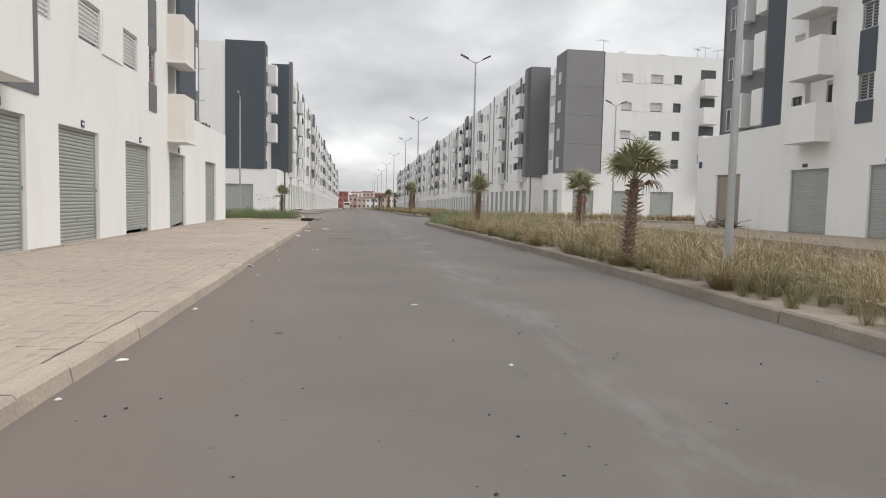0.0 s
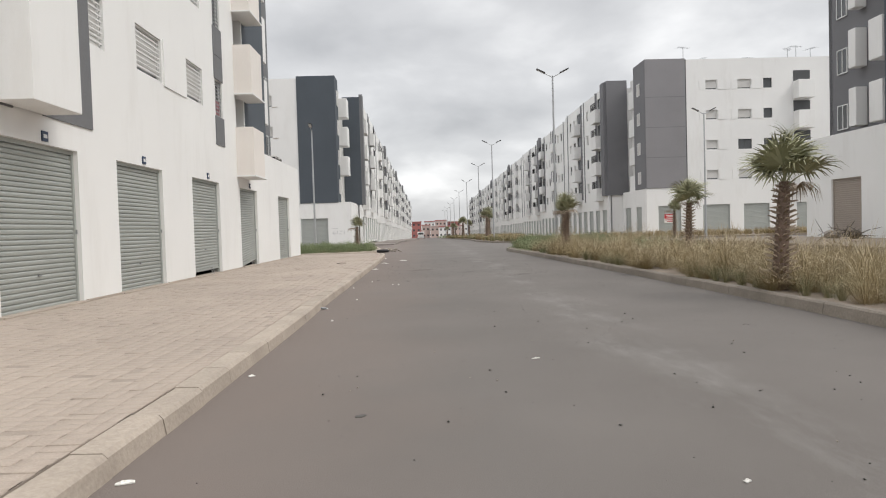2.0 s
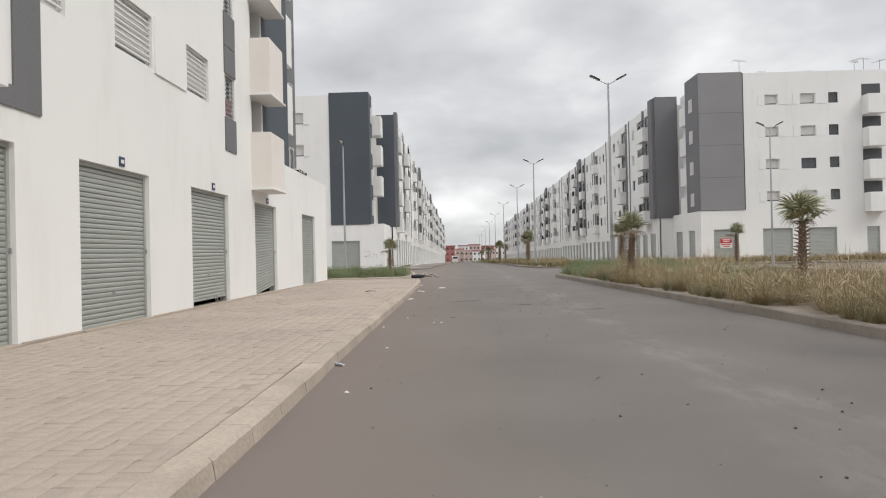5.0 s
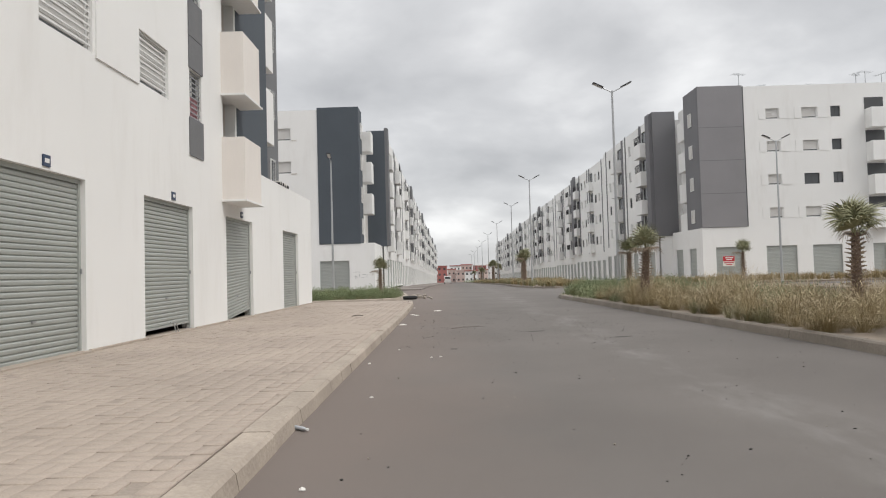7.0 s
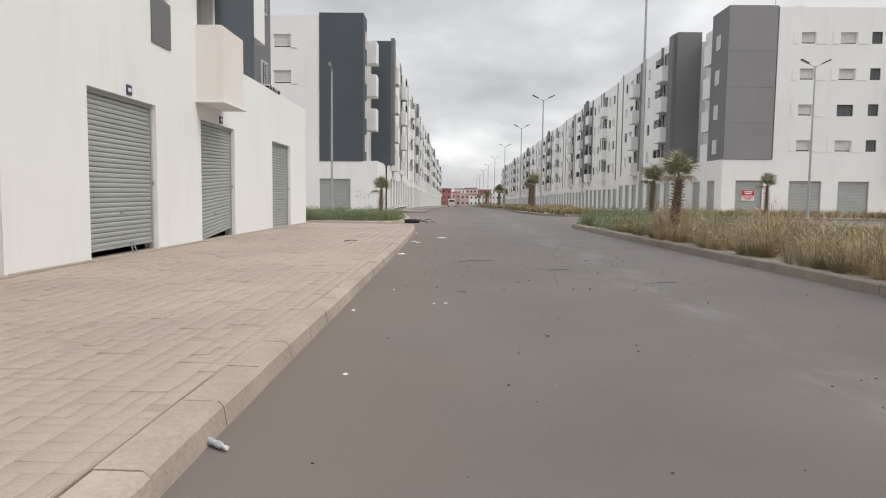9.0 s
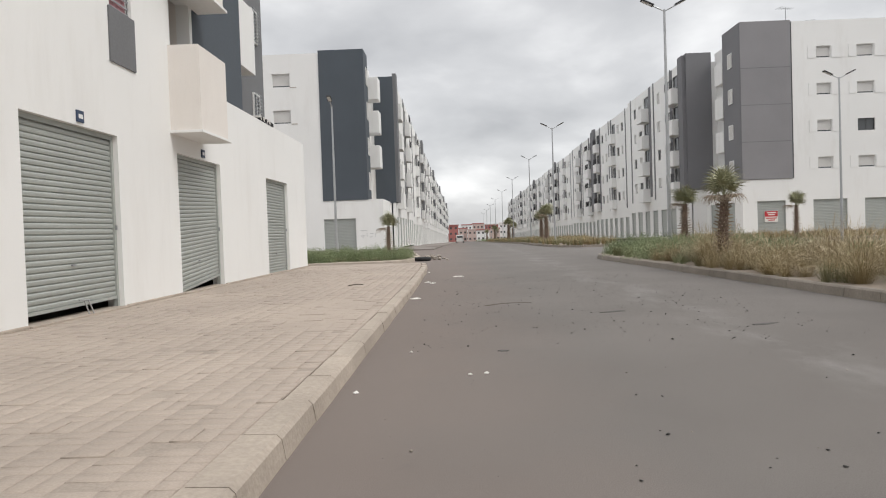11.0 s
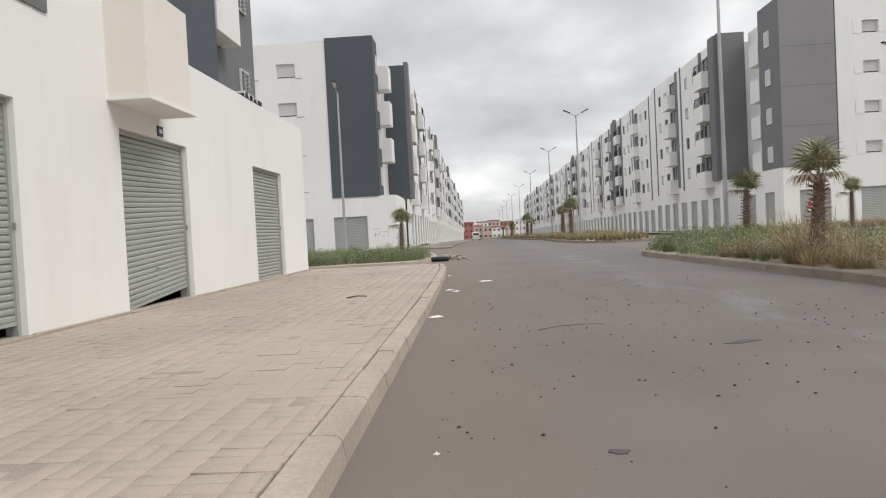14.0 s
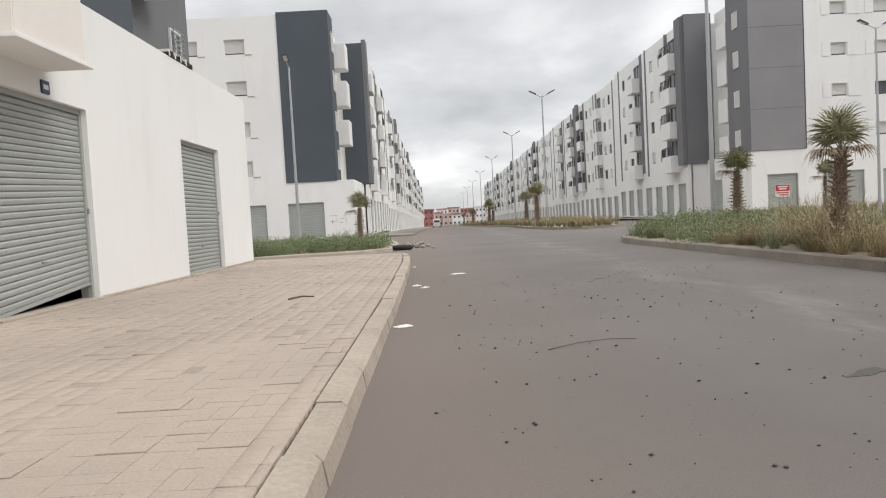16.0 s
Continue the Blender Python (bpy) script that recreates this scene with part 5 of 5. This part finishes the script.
def tyre(x, y):
    bm = bmesh.new()
    R, r, n, m = 0.30, 0.10, 28, 10
    g = [[bm.verts.new((x + (R + r * math.cos(j * math.tau / m)) * math.cos(i * math.tau / n), y + (R + r * math.cos(j * math.tau / m)) * math.sin(i * math.tau / n), 0.095 + 0.95 * r * math.sin(j * math.tau / m))) for j in range(m)] for i in range(n)]
    for i in range(n):
        for j in range(m):
            bm.faces.new((g[i][j], g[(i + 1) % n][j], g[(i + 1) % n][(j + 1) % m], g[i][(j + 1) % m]))
    return solo("old_tyre", bm, RUBBER, "old black tyre lying by the island kerb", "tyre", smooth=True)


tyre(-2.95, 46.0)

# dry cuttings heaped before the beige shutter
heap = bmesh.new()
hr = random.Random(5)
for k in range(60):
    p = Vector((20.9 + hr.gauss(0, 0.25), 36.3 + hr.gauss(0, 0.9), 0.33 + abs(hr.gauss(0, 0.22))))
    d = Vector((hr.uniform(-1, 1), hr.uniform(-1, 1), hr.uniform(-0.3, 0.6))).normalized() * hr.uniform(0.4, 0.9)
    q = p + d
    q.z = max(q.z, 0.34)
    tube(heap, p, q, 0.018, 0.008, 5)
solo("brush_heap", heap, TWIG, "heap of dry dark branch cuttings on the pavement", "branches", "stuff")
for k, (y, s) in enumerate(((37.2, 0.32), (36.8, 0.25), (35.2, 0.28))):
    rock("rubble_bag", 20.6, y, 0.33, s, 11 + k, RUBBLE if k < 2 else TWIG, "lumpy pale sack lying on the pavement", "sack", 0.75)

# banner on the corner shutter
ban = thing("sale_banner", 24.75, 71.0, 1.3, "red and white banner fixed to a grey shutter", "banner")
gb_ = facing(180, 0, 71.0 - 0.02)
part("cloth", boxes((-25.3, -24.2, -0.10, -0.085, 1.30, 2.22), m=gb_, bevel=0.003), PAPER, ban)
part("red_field", boxes((-25.28, -24.22, -0.0845, -0.08, 1.74, 2.20), m=gb_), REDSIGN, ban)
for z, a, b in ((2.06, -25.15, -24.4), (1.90, -25.05, -24.5)):
    part("lettering_bar", boxes((a, b, -0.0795, -0.076, z - 0.04, z + 0.05), m=gb_), PAPER, ban)
for z, a, b in ((1.60, -25.2, -24.3), (1.44, -25.05, -24.5)):
    part("lettering_bar", boxes((a, b, -0.0845, -0.08, z - 0.03, z + 0.05), m=gb_), REDSIGN, ban)


# television aerials on the far roofs
def aerial(x, y, z, h, rot):
    t = thing("roof_aerial", x, y, z, "thin metal television aerial on the roof", "aerial", "roof aerials")
    bm = bmesh.new()
    tube(bm, (x, y, z), (x, y, z + h), 0.03, 0.025, 6)
    part("mast", bm, IRON, t)
    d = Vector((math.cos(rot), math.sin(rot), 0))
    e = Vector((-d.y, d.x, 0))
    bm = bmesh.new()
    tube(bm, Vector((x, y, z + h - 0.1)) - d * 0.7, Vector((x, y, z + h - 0.1)) + d * 0.7, 0.018, 0.018, 5)
    boom = part("boom", bm, IRON, t)
    for k in range(6):
        c = Vector((x, y, z + h - 0.1)) + d * (-0.65 + 0.26 * k)
        bm = bmesh.new()
        tube(bm, c - e * (0.4 - 0.03 * k), c + e * (0.4 - 0.03 * k), 0.012, 0.012, 4)
        part("element", bm, IRON, boom)
    return t


for x, y, z, h, r in ((27.2, 73.0, 17.5, 2.1, 0.3), (29.5, 73.5, 17.5, 1.0, 1.2), (34.0, 73.0, 17.5, 0.9, 0.1), (37.8, 72.2, 17.5, 1.5, 0.8), (38.8, 72.4, 17.5, 1.8, 0.2), (40.2, 72.2, 17.5, 1.5, 2.0)):
    aerial(x, y, z, h, r)


# striped rug and pots along the terrace edge of the near building
rug = bmesh.new()
for k in range(9):
    y = 35.0 + 0.16 * k
    box(rug, -7.42, -7.13, y, y + 0.15, 4.93, 5.02 + 0.05 * math.sin(k * 1.9), bevel=0.02)
solo("rolled_rug", rug, RUBBER, "dark striped rug folded over the terrace parapet", "rug")
for k in range(4):
    solo("rug_stripe", boxes((-7.43, -7.125, 35.03 + 0.32 * k, 35.10 + 0.32 * k, 4.935, 5.085), bevel=0.015), PAPER, "pale folded cloth on the terrace parapet", "cloth")


# a white van far along the road
def van(x, y):
    z = ground_z(y)
    t = thing("van", x, y, z, "small white van standing far along the road", "van")
    bm = bmesh.new()
    prof = [(-2.1, 0.35), (-2.15, 0.9), (-2.05, 1.85), (0.6, 1.9), (1.3, 1.2), (2.0, 1.05), (2.1, 0.4)]
    e = [[bm.verts.new((x + s, y + a, z + b)) for a, b in prof] for s in (-0.85, 0.85)]
    for k in range(len(prof)):
        bm.faces.new((e[0][k], e[0][(k + 1) % 7], e[1][(k + 1) % 7], e[1][k]))
    bm.faces.new(e[0])
    bm.faces.new(e[1])
    part("body", bm, WFRAME, t)
    part("rear_window", boxes((x - 0.65, x + 0.65, y - 2.16, y - 2.10, z + 1.2, z + 1.7)), GLASS, t)
    for sx in (-0.78, 0.78):
        for sy in (-1.3, 1.35):
            bm = bmesh.new()
            tube(bm, (x + sx - 0.1, y + sy, z + 0.32), (x + sx + 0.1, y + sy, z + 0.32), 0.32, 0.32, 18)
            w = part("wheel", bm, RUBBER, t)
            bm = bmesh.new()
            tube(bm, (x + sx - 0.105, y + sy, z + 0.32), (x + sx + 0.105, y + sy, z + 0.32), 0.18, 0.18, 14)
            part("rim", bm, STEEL, w)
        part("tail_light", boxes((x + sx - 0.06, x + sx + 0.06, y - 2.18, y - 2.08, z + 0.85, z + 1.1)), REDSIGN, t)
    return t


van(-1.5, 175)


# ---- paving blocks ----
def paver_mesh(long, wide):
    """One paving block: chamfered top, sunk into its joints."""
    c = 0.0014
    bm = bmesh.new()
    lo = [bm.verts.new((sx * long / 2, sy * wide / 2, -0.03)) for sx, sy in ((-1, -1), (1, -1), (1, 1), (-1, 1))]
    mi = [bm.verts.new((sx * long / 2, sy * wide / 2, -c)) for sx, sy in ((-1, -1), (1, -1), (1, 1), (-1, 1))]
    hi = [bm.verts.new((sx * (long / 2 - c), sy * (wide / 2 - c), 0)) for sx, sy in ((-1, -1), (1, -1), (1, 1), (-1, 1))]
    for a, b in ((lo, mi), (mi, hi)):
        for k in range(4):
            bm.faces.new((a[k], a[(k + 1) % 4], b[(k + 1) % 4], b[k]))
    bm.faces.new(hi)
    me = bpy.data.meshes.new("paver")
    bm.to_mesh(me)
    bm.free()
    me.materials.append(PAVER_ONE)
    return me


PAVE = paver_mesh(0.2375, 0.1175)
rp = np.random.default_rng(12)
rest, cell = [], 0.24
for j in range(int((41.1 + 4) / cell)):
    for i in range(int(5.4 / cell)):
        for h in (0, 1):
            cx, cy = -7.12 + (i + 0.5) * cell, -4 + (j + 0.5) * cell
            turn = 90 if (i * 7 + j * 3) % 5 == 0 or (i + 2 * j) % 7 == 0 else 0
            px, py = (cx, cy + (h - 0.5) * 0.12) if turn == 0 else (cx + (h - 0.5) * 0.12, cy)
            if px - 0.10 > inner_edge(py):
                continue
            rest.append((px, py, turn + rp.normal(0, 0.7), 0.149 + rp.normal(0, 0.0007) - (0.006 if rp.uniform() < 0.04 else 0.0) + (0.006 if rp.uniform() < 0.06 else 0.0), rp.normal(0, 0.3), rp.normal(0, 0.3)))
own = [q for q in rest if 22.6 < q[1] < 26.5 and -3.75 < q[0] < inner_edge(q[1]) - 0.13][:300]
keep = {id(q) for q in own}
base = np.array([v.co for v in PAVE.vertices])
faces = np.array([list(p.vertices) for p in PAVE.polygons])
vs, fs = [], []
for q in rest:
    if id(q) in keep:
        continue
    m = np.array(pose(q[0], q[1], q[3], q[4], q[5], q[2]))
    fs.append(faces + 12 * len(vs))
    w = base @ m[:3, :3].T + m[:3, 3]
    w[:, 0] = np.minimum(w[:, 0], inner_edge(q[1]) - (0.006 if q[1] < 40 else 0.02))
    vs.append(w)
bed = tagged(new("paver_field", raw_mesh("paver_field", np.concatenate(vs), np.concatenate(fs), np.zeros((0, 3), int), PAVER)), "sandy concrete paving blocks", kind="stuff")
bed.parent = pave
for q in own:
    ob = new("paver", PAVE)
    ob.parent = pave
    ob.matrix_local = pose(q[0], q[1], q[3], q[4], q[5], q[2])
